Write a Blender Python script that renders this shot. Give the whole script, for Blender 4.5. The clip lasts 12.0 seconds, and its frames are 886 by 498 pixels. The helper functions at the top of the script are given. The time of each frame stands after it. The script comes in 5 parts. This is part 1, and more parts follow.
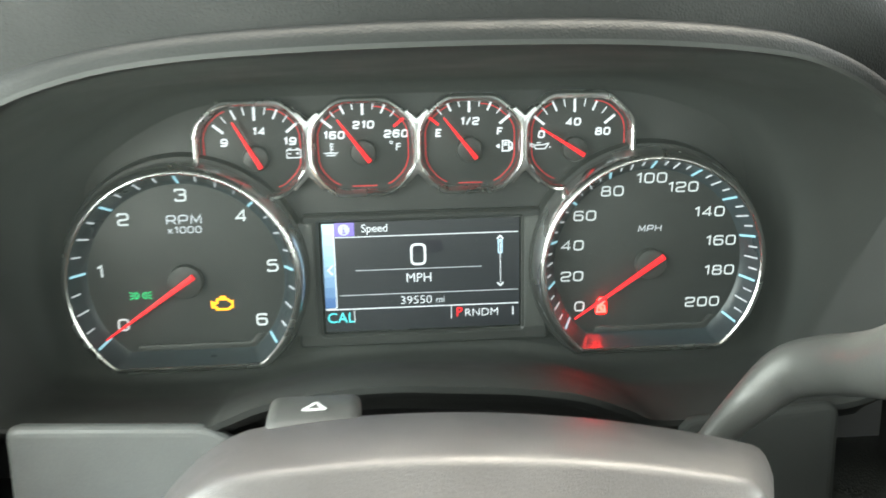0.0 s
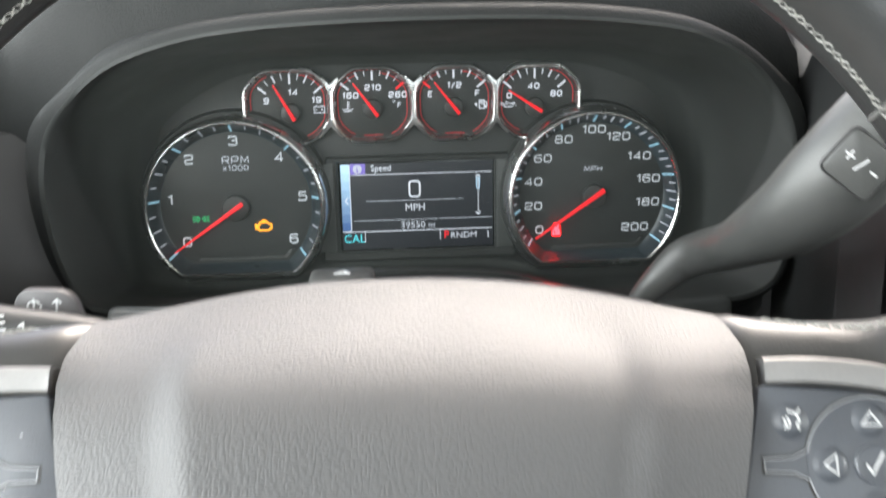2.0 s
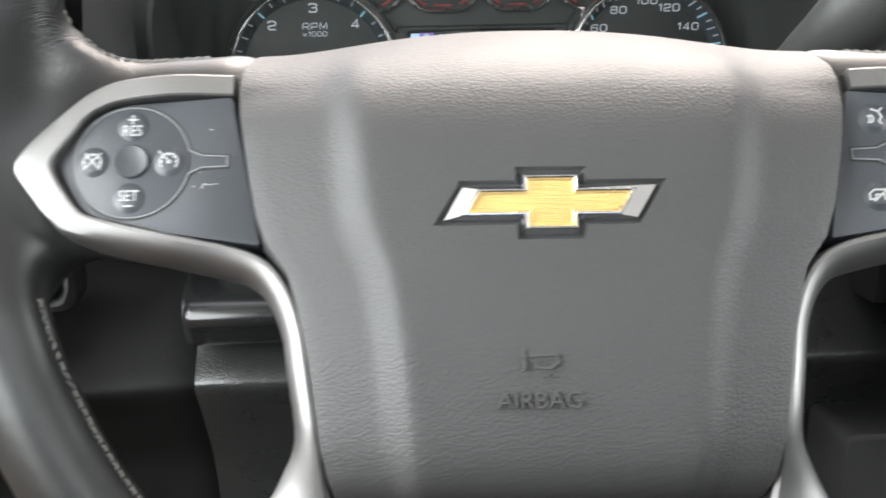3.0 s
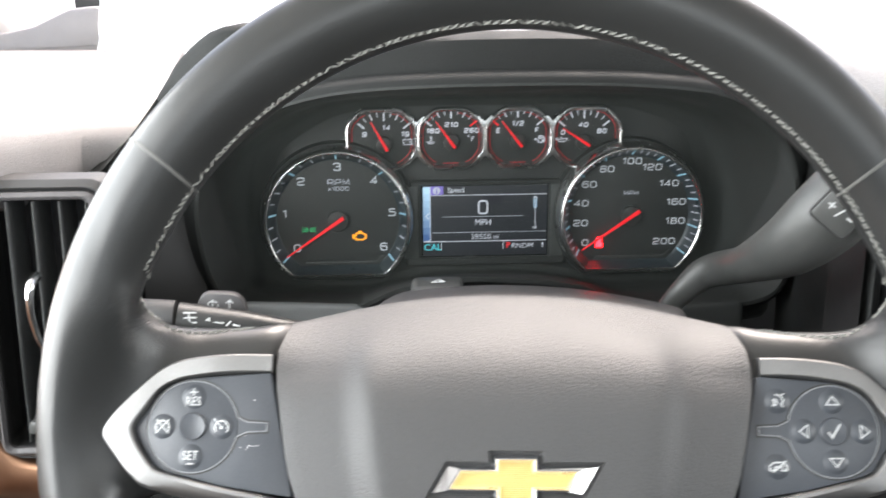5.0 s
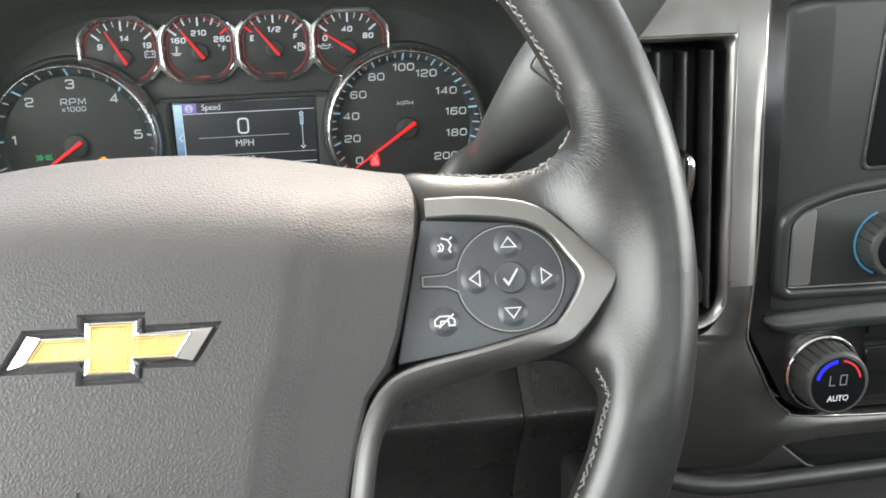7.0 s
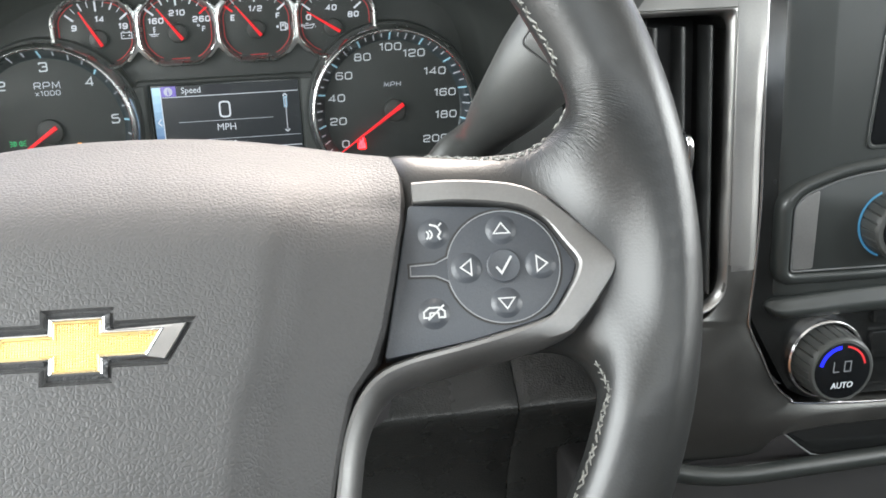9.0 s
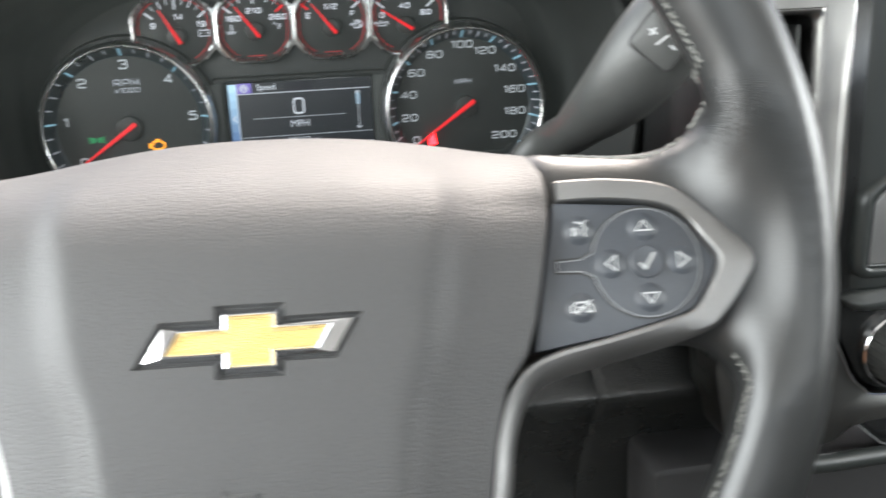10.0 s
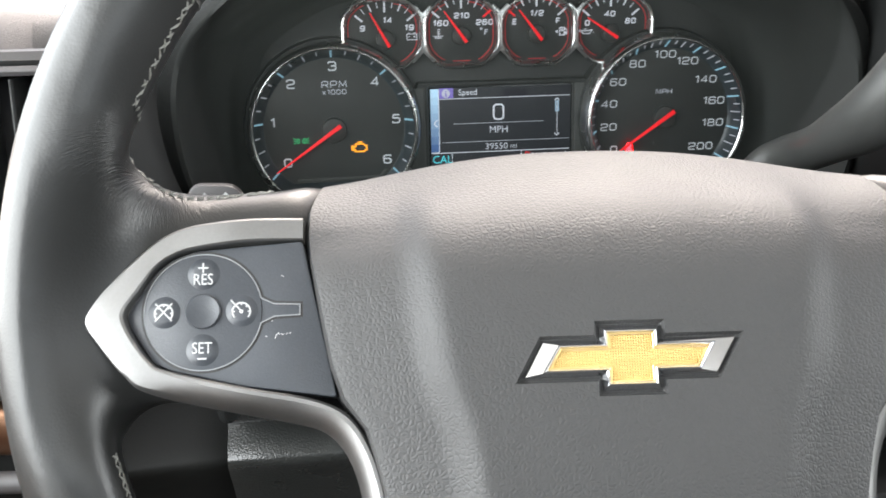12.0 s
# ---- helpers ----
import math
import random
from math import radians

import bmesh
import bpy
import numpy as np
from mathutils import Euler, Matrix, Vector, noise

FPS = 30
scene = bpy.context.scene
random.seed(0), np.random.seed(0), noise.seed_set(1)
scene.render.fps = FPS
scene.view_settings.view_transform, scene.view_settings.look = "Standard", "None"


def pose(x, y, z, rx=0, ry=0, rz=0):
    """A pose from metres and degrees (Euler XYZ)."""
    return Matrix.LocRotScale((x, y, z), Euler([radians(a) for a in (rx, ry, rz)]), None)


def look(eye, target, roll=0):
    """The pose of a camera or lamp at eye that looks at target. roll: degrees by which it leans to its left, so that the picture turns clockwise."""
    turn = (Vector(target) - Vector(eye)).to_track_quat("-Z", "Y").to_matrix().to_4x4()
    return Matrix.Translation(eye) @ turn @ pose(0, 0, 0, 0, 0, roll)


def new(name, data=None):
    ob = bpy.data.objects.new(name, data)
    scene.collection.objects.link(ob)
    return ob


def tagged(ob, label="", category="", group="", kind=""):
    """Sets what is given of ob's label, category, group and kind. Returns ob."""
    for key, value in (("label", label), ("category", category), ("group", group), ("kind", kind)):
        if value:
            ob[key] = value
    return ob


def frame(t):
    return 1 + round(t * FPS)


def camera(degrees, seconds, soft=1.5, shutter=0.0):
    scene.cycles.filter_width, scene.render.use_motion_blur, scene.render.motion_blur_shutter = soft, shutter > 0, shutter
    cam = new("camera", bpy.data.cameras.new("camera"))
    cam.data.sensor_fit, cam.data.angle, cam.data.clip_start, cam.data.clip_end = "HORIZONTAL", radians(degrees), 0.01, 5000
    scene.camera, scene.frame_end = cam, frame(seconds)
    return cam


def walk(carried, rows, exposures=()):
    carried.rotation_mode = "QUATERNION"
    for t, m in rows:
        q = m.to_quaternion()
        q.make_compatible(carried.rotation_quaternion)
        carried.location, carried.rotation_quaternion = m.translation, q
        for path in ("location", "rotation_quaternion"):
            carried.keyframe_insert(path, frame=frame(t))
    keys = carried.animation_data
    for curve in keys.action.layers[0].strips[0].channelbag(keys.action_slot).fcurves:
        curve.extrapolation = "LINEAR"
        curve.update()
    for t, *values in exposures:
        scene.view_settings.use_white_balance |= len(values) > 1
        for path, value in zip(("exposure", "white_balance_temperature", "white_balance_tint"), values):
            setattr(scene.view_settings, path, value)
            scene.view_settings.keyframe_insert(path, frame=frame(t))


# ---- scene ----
from mathutils.bvhtree import BVHTree

cam = camera(50.1, 12.0, 1.7, 0.5)
METRES, EYE, TILT, LEAN, TURN = 0.88, 1.2, -17.0, 1.5, -2.0
ROWS = [
    (0.0, 0.0, 0.0, 0.0, 0.0, 0.0, -0.0),
    (0.5, -0.0148, -0.0383, -0.0055, 0.04, 0.14, -0.0),
    (1.0, -0.0107, -0.046, -0.0026, -0.03, 0.16, 0.02),
    (1.5, -0.0053, -0.0893, -0.0129, -0.11, 0.19, 0.06),
    (2.0, 0.0029, -0.1589, -0.0533, -0.32, 0.48, 0.02),
    (2.5, -0.0069, -0.1939, -0.117, -0.41, 0.7, 0.14),
    (3.0, -0.0519, -0.2087, -0.167, -0.66, 0.92, 0.11),
    (3.5, -0.0971, -0.2306, -0.167, -0.89, 1.34, -0.17),
    (3.7, -0.1125, -0.2431, -0.1536, -1.11, 1.38, -0.27),
    (5.3, 0.0007, -0.3172, -0.0218, 1.11, -0.99, -0.86),
    (5.5, 0.0307, -0.3175, -0.0259, 1.21, -0.92, -0.66),
    (6.0, 0.0752, -0.3002, -0.0606, 0.09, -0.54, -0.11),
    (6.5, 0.0913, -0.2665, -0.097, -1.94, -0.1, 1.35),
    (7.0, 0.0995, -0.2356, -0.1124, -3.31, 0.3, 1.96),
    (9.0, 0.102, -0.2119, -0.1113, -3.82, -0.66, 2.52),
    (9.5, 0.1005, -0.2154, -0.1098, -3.93, -0.96, 2.63),
    (10.0, 0.0387, -0.22, -0.1066, -4.31, -1.15, 2.58),
    (10.5, -0.0466, -0.2096, -0.103, -4.53, -1.25, 2.51),
    (11.0, -0.0852, -0.2038, -0.0969, -4.63, -1.08, 2.42),
    (11.5, -0.0962, -0.2085, -0.0977, -4.3, -0.88, 1.84),
    (12.0, -0.092, -0.2074, -0.0978, -2.5, -0.99, 0.8),
]
EXPOSURES = [(0.0, 2.76, 6750, -1.0), (0.5, 2.73, 6600, 4.0), (1.0, 2.73, 6600, 5.0), (1.5, 2.52, 6550, 6.0), (2.0, 2.12, 6500, 9.0), (2.5, 1.74, 6500, 10.0), (3.5, 1.66, 6500, 10.0), (5.5, 1.84, 6500, 11.0), (6.0, 1.8, 6650, 9.0), (6.5, 1.87, 6750, 7.0), (7.5, 1.98, 6650, 8.0), (9.5, 2.0, 6500, 9.0), (10.5, 1.78, 6500, 9.5), (12.0, 1.66, 6500, 10.0)]
walk(cam, [(t, pose(0, 0, EYE, TILT, LEAN, TURN) @ pose(METRES * x, METRES * y, METRES * z, 90 + pitch, roll, yaw)) for t, x, y, z, yaw, pitch, roll in ROWS], EXPOSURES)

# ---- light: a bright overcast day through the cab's windows ----
world = bpy.data.worlds.new("overcast_sky")
scene.world = world
world.use_nodes = True
wn, wl = world.node_tree.nodes, world.node_tree.links
sky = wn.new("ShaderNodeTexSky")
sky.sky_type, sky.sun_disc = "NISHITA", False
sky.sun_elevation, sky.sun_rotation = radians(55), radians(20)
sky.air_density, sky.dust_density, sky.ozone_density = 1.0, 6.0, 1.0
wl.new(sky.outputs[0], wn["Background"].inputs[0])
wn["Background"].inputs[1].default_value = 0.175
sun = new("sun", bpy.data.lights.new("sun", "SUN"))
sun.data.energy, sun.data.angle, sun.data.color = 0.65, radians(25), (0.98, 0.97, 1.0)
sun.matrix_world = look((0.6, 2.0, 3.5), (0, 0.2, 1.0))


def window_light(name, eye, target, wide, high, watts):
    """The sky's light in a window's opening."""
    lamp = new(name, bpy.data.lights.new(name, "AREA"))
    lamp.data.shape, lamp.data.size, lamp.data.size_y, lamp.data.energy = "RECTANGLE", wide, high, watts
    lamp.data.color = (0.97, 1.0, 0.99)
    lamp.matrix_world = look(eye, target)


window_light("window_light_driver", (-0.61, -0.06, 1.25), (0.3, 0.0, 1.08), 1.15, 0.52, 9.0)
window_light("window_light_passenger", (1.33, -0.1, 1.3), (0.3, -0.1, 1.1), 0.9, 0.45, 6.2)
window_light("window_light_rear", (0.35, -0.86, 1.4), (0.35, 0.4, 1.0), 1.3, 0.2, 1.3)


# ---- materials ----
def mat(name, color, rough=0.5, metal=0.0, grain=0.0, bump=0.0, vary=0.15, emit=None, power=0.0, voronoi=False, coat=0.0, rvary=0.08, spec=0.5, big=30.0):
    """A procedural surface: colour varied at two scales, grain of that many cells a metre as bump."""
    m = bpy.data.materials.new(name)
    m.use_nodes = True
    n, l = m.node_tree.nodes, m.node_tree.links
    b = n["Principled BSDF"]
    b.inputs["Metallic"].default_value = metal
    b.inputs["Specular IOR Level"].default_value = spec
    b.inputs["Coat Weight"].default_value = coat
    b.inputs["Coat Roughness"].default_value = 0.08
    tc = n.new("ShaderNodeTexCoord")
    fine, wide = n.new("ShaderNodeTexNoise"), n.new("ShaderNodeTexNoise")
    fine.inputs["Scale"].default_value, wide.inputs["Scale"].default_value = max(grain, 200.0), big
    fine.inputs["Detail"].default_value, wide.inputs["Detail"].default_value = 3, 4
    for x in (fine, wide):
        l.new(tc.outputs["Object"], x.inputs["Vector"])
    add = n.new("ShaderNodeMath")
    add.operation = "ADD"
    l.new(fine.outputs["Fac"], add.inputs[0])
    l.new(wide.outputs["Fac"], add.inputs[1])
    ramp = n.new("ShaderNodeMapRange")
    ramp.inputs["From Min"].default_value, ramp.inputs["From Max"].default_value = 0.6, 1.4
    ramp.inputs["To Min"].default_value, ramp.inputs["To Max"].default_value = 1 - vary, 1 + vary
    l.new(add.outputs[0], ramp.inputs["Value"])
    mul = n.new("ShaderNodeVectorMath")
    mul.operation = "SCALE"
    mul.inputs[0].default_value = color
    l.new(ramp.outputs[0], mul.inputs["Scale"])
    l.new(mul.outputs[0], b.inputs["Base Color"])
    rr = n.new("ShaderNodeMapRange")
    rr.inputs["From Min"].default_value, rr.inputs["From Max"].default_value = 0.3, 0.7
    rr.inputs["To Min"].default_value, rr.inputs["To Max"].default_value = max(rough - rvary, 0.02), min(rough + rvary, 1)
    l.new(wide.outputs["Fac"], rr.inputs["Value"])
    l.new(rr.outputs[0], b.inputs["Roughness"])
    if bump:
        bp = n.new("ShaderNodeBump")
        bp.inputs["Strength"].default_value, bp.inputs["Distance"].default_value = min(bump, 1.0), 0.0006
        if voronoi:
            v = n.new("ShaderNodeTexVoronoi")
            v.feature = "DISTANCE_TO_EDGE" if voronoi == "pebbles" else "F1"
            v.inputs["Scale"].default_value = grain
            warp = n.new("ShaderNodeVectorMath")
            warp.operation = "MULTIPLY_ADD"
            wob = n.new("ShaderNodeTexNoise")
            wob.inputs["Scale"].default_value = grain * 0.4
            l.new(tc.outputs["Object"], wob.inputs["Vector"])
            l.new(wob.outputs["Color"], warp.inputs[0])
            warp.inputs[1].default_value = (0.25 / grain,) * 3
            l.new(tc.outputs["Object"], warp.inputs[2])
            l.new(warp.outputs[0], v.inputs["Vector"])
            dome = n.new("ShaderNodeMapRange")
            dome.inputs["From Min"].default_value, dome.inputs["From Max"].default_value = (0.0, 0.3) if voronoi == "pebbles" else (0.75, 0.1)
            dome.interpolation_type = "SMOOTHSTEP"
            l.new(v.outputs["Distance"], dome.inputs["Value"])
            l.new(dome.outputs[0], bp.inputs["Height"])
        else:
            l.new(fine.outputs["Fac"], bp.inputs["Height"])
        l.new(bp.outputs[0], b.inputs["Normal"])
    if emit:
        b.inputs["Emission Color"].default_value = (*emit, 1)
        b.inputs["Emission Strength"].default_value = power
    return m


def brushed(name, color, rough):
    """Satin metal with fine lengthwise brushing."""
    m = mat(name, color, rough, 1.0, 900, 0.0, 0.06, rvary=0.06)
    n, l = m.node_tree.nodes, m.node_tree.links
    tc, mp, ns, bp = (n.new("ShaderNode" + k) for k in ("TexCoord", "Mapping", "TexNoise", "Bump"))
    mp.inputs["Scale"].default_value = (60, 2500, 2500)
    ns.inputs["Scale"].default_value = 1.0
    bp.inputs["Strength"].default_value, bp.inputs["Distance"].default_value = 0.12, 0.0002
    l.new(tc.outputs["Object"], mp.inputs["Vector"])
    l.new(mp.outputs[0], ns.inputs["Vector"])
    l.new(ns.outputs["Fac"], bp.inputs["Height"])
    l.new(bp.outputs[0], n["Principled BSDF"].inputs["Normal"])
    return m


def glow(name, color, power):
    return mat(name, tuple(c * 0.5 for c in color), 0.5, emit=color, power=power, vary=0.03)


VENTS = mat("vent_plastic", (0.05, 0.052, 0.052), 0.42, 0, 1500, 0.15)
PLASTIC = mat("charcoal_plastic", (0.017, 0.018, 0.018), 0.38, 0, 1500, 0.25)
COWL = mat("cowl_plastic", (0.027, 0.0295, 0.0285), 0.68, 0, 1800, 0.2, spec=0.28)
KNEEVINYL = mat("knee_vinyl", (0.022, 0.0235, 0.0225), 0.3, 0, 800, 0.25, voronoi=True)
FACE = mat("cluster_face_plastic", (0.022, 0.0235, 0.023), 0.45, 0, 1500, 0.1)
BROW = mat("hood_vinyl", (0.013, 0.0142, 0.0138), 0.75, 0, 900, 0.25, voronoi=True, spec=0.2)
EMBOSS = mat("smooth_airbag_vinyl", (0.051, 0.051, 0.0495), 0.45, 0, 900, 0.05, 0.05)
PAD = mat("dash_pad_vinyl", (0.27, 0.255, 0.25), 0.55, 0, 1100, 0.5, voronoi=True)
HUB = mat("airbag_cover_vinyl", (0.0445, 0.0445, 0.0445), 0.55, 0, 590, 0.24, 0.08, voronoi="pebbles", rvary=0.03)
LEATHER = mat("black_leather", (0.017, 0.0178, 0.0175), 0.36, 0, 900, 0.05, 0.08, voronoi=True, rvary=0.02, spec=0.52)


def wrinkle(m):
    """Fine creases that fan out where the leather turns from rim to spoke."""
    n, l = m.node_tree.nodes, m.node_tree.links
    old = n["Principled BSDF"].inputs["Normal"].links[0].from_socket
    tc, sep = n.new("ShaderNodeTexCoord"), n.new("ShaderNodeSeparateXYZ")
    l.new(tc.outputs["Object"], sep.inputs[0])

    def op(kind, a, b=None, c=None):
        x = n.new("ShaderNodeMath")
        x.operation = kind
        for i, s in enumerate((a, b, c)):
            if s is not None and not isinstance(s, (int, float)):
                l.new(s, x.inputs[i])
            elif s is not None:
                x.inputs[i].default_value = s
        return x.outputs[0]

    dx, dz = op("SUBTRACT", op("ABSOLUTE", sep.outputs["X"]), 0.156), op("SUBTRACT", sep.outputs["Z"], 0.059)
    r = op("SQRT", op("ADD", op("MULTIPLY", dx, dx), op("MULTIPLY", dz, dz)))
    ang = op("ARCTAN2", dz, dx)
    co = n.new("ShaderNodeCombineXYZ")
    l.new(op("MULTIPLY", ang, 62.0), co.inputs[0])
    l.new(op("MULTIPLY", r, 190.0), co.inputs[1])
    ns = n.new("ShaderNodeTexNoise")
    ns.inputs["Scale"].default_value, ns.inputs["Detail"].default_value = 1.0, 2
    l.new(co.outputs[0], ns.inputs["Vector"])
    near, low = n.new("ShaderNodeMapRange"), n.new("ShaderNodeMapRange")
    near.inputs["From Min"].default_value, near.inputs["From Max"].default_value = 0.016, 0.032
    near.inputs["To Min"].default_value, near.inputs["To Max"].default_value = 1.0, 0.0
    l.new(r, near.inputs["Value"])
    low.inputs["From Min"].default_value, low.inputs["From Max"].default_value = 0.006, -0.012
    l.new(dz, low.inputs["Value"])
    bp = n.new("ShaderNodeBump")
    bp.inputs["Strength"].default_value, bp.inputs["Distance"].default_value = 0.6, 0.0008
    l.new(op("MULTIPLY", op("MULTIPLY", ns.outputs["Fac"], near.outputs[0]), low.outputs[0]), bp.inputs["Height"])
    l.new(old, bp.inputs["Normal"])
    l.new(bp.outputs[0], n["Principled BSDF"].inputs["Normal"])


wrinkle(LEATHER)
SILVER = brushed("satin_silver", (0.245, 0.243, 0.24), 0.48)
BRUSHED = brushed("dark_brushed_trim", (0.385, 0.38, 0.367), 0.38)
# Copy of the brushed trim, darkened for the shade on its lower run.
LOWTRIM = brushed("brushed_trim_shaded", (0.165, 0.165, 0.157), 0.38)
WARM = brushed("warm_brushed_trim", (0.24, 0.135, 0.085), 0.42)
STACK = mat("satin_dark_plastic", (0.03, 0.034, 0.033), 0.31, 0, 1500, 0.06, 0.06, rvary=0.015)
LEDGE = mat("satin_grey_ledge", (0.12, 0.126, 0.128), 0.36, 0, 1500, 0.1)
CHROME = mat("chrome", (0.85, 0.85, 0.86), 0.14, 1.0, 300, 0, 0.03, rvary=0.04)
BADGE = mat("badge_chrome", (0.8, 0.81, 0.83), 0.11, 1.0, 300, 0, 0.05, rvary=0.05)
GLOSS = mat("gloss_black", (0.012, 0.013, 0.013), 0.2, 0, 400, 0, 0.1)
BUTTON = mat("button_plastic", (0.045, 0.05, 0.058), 0.38, 0, 1600, 0.15)
RUBBER = mat("soft_touch_black", (0.02, 0.02, 0.02), 0.55, 0, 1500, 0.2)
DIAL = mat("dial_face", (0.027, 0.0295, 0.029), 0.5, 0, 900, 0.05)
BAND = mat("dial_band", (0.03, 0.042, 0.05), 0.34, 0, 900, 0.05)
THREAD = mat("pale_thread", (0.2, 0.2, 0.185), 0.7, 0, 1500, 0.3)
# Pale colour for light caught along the round pads' edges.
EDGE = mat("pad_highlight", (0.22, 0.23, 0.24), 0.4, 0, 600, 0, 0.06)
SEAM = mat("worn_seam", (0.09, 0.09, 0.085), 0.6, 0, 1500, 0.3)
FADED = mat("faded_print", (0.2, 0.205, 0.2), 0.5, 0, 900, 0, 0.2)
GREYPRINT = mat("white_print", (0.45, 0.46, 0.46), 0.5, 0, 600, 0, 0.06)
CAPGREY = mat("grey_cap_plastic", (0.055, 0.058, 0.056), 0.4, 0, 1500, 0.1)
CAP = mat("needle_cap_plastic", (0.034, 0.036, 0.035), 0.45, 0, 900, 0.05)
BEZEL = mat("satin_chrome", (0.66, 0.66, 0.66), 0.26, 1.0, 300, 0, 0.05, rvary=0.06)
COLUMN = mat("column_plastic", (0.052, 0.05, 0.051), 0.44, 0, 1500, 0.25)
LEVER = mat("lever_plastic", (0.045, 0.0465, 0.0445), 0.44, 0, 1500, 0.25)
PAPER = mat("white_paper", (0.8, 0.8, 0.78), 0.8, 0, 300, 0.1, 0.04)
LINER = mat("grey_headliner", (0.4, 0.39, 0.37), 0.9, 0, 900, 0.3)
# Brown chosen for the warm tint it throws into the metal trims.
BROWNWALL = mat("brown_bounce_wall", (0.26, 0.13, 0.07), 0.6, 0, 900, 0.3)
DARKTRIM = mat("dark_cabin_trim", (0.05, 0.05, 0.05), 0.7, 0, 900, 0.3)
CARPET = mat("dark_carpet", (0.02, 0.02, 0.02), 0.95, 0, 700, 0.6)
SCREEN = mat("dark_screen_glass", (0.006, 0.007, 0.008), 0.08, 0, 200, 0, 0.1)
W_LIT = glow("lit_white", (0.85, 0.9, 1.0), 0.145)
W_NUM = glow("lit_numeral", (0.8, 0.86, 0.92), 0.1)
SEGMENT = mat("lit_segment", (0.06, 0.065, 0.07), 0.4, emit=(0.75, 0.8, 0.85), power=0.06)
W_DIM = glow("lit_grey", (0.75, 0.8, 0.9), 0.085)
R_LIT = glow("lit_red", (1.0, 0.01, 0.02), 0.2)
R_RIM = glow("lit_red_line", (1.0, 0.04, 0.05), 0.07)
B_LIT = glow("lit_blue_tick", (0.4, 0.75, 0.95), 0.12)
G_LIT = glow("lit_green", (0.03, 0.6, 0.2), 0.17)
A_LIT = glow("lit_amber", (1.0, 0.36, 0.01), 0.42)
BELT = glow("lit_red_telltale", (1.0, 0.004, 0.006), 15.0)
# Weak red glow that imitates bloom round the belt symbol.
R_BLOOM = glow("red_bloom", (1.0, 0.01, 0.01), 0.3)
CYAN = glow("lit_cyan", (0.1, 0.75, 0.85), 0.231)
BARS = [glow("lit_side_bar", (0.05 + 0.06 * k, 0.12 + 0.085 * k, 0.3 + 0.09 * k), 0.24) for k in range(8)]
PURPLE = glow("lit_purple", (0.22, 0.17, 0.6), 0.192)
LCD = glow("lit_lcd_black", (0.014, 0.016, 0.024), 0.1)
BLUE = glow("lit_blue", (0.006, 0.012, 1.0), 0.5)


def gold_material():
    """Gold insert with a fine grid of raised dots."""
    m = mat("gold_insert", (0.74, 0.52, 0.2), 0.42, 0.7, 300, 0, 0.04)
    n, l = m.node_tree.nodes, m.node_tree.links
    tc, sep, bp = n.new("ShaderNodeTexCoord"), n.new("ShaderNodeSeparateXYZ"), n.new("ShaderNodeBump")
    l.new(tc.outputs["Object"], sep.inputs[0])
    waves = []
    for k in ("X", "Z"):
        sc, sn = n.new("ShaderNodeMath"), n.new("ShaderNodeMath")
        sc.operation, sn.operation = "MULTIPLY", "SINE"
        sc.inputs[1].default_value = 2 * math.pi / 0.00085
        l.new(sep.outputs[k], sc.inputs[0])
        l.new(sc.outputs[0], sn.inputs[0])
        waves.append(sn)
    mx = n.new("ShaderNodeMath")
    mx.operation = "ADD"
    l.new(waves[0].outputs[0], mx.inputs[0])
    l.new(waves[1].outputs[0], mx.inputs[1])
    l.new(mx.outputs[0], bp.inputs["Height"])
    bp.inputs["Strength"].default_value, bp.inputs["Distance"].default_value = 0.9, 0.00022
    l.new(bp.outputs[0], n["Principled BSDF"].inputs["Normal"])
    return m


GOLD = gold_material()
GOLDRIM = mat("smooth_gold", (0.78, 0.58, 0.26), 0.3, 0.8, 300, 0, 0.04)


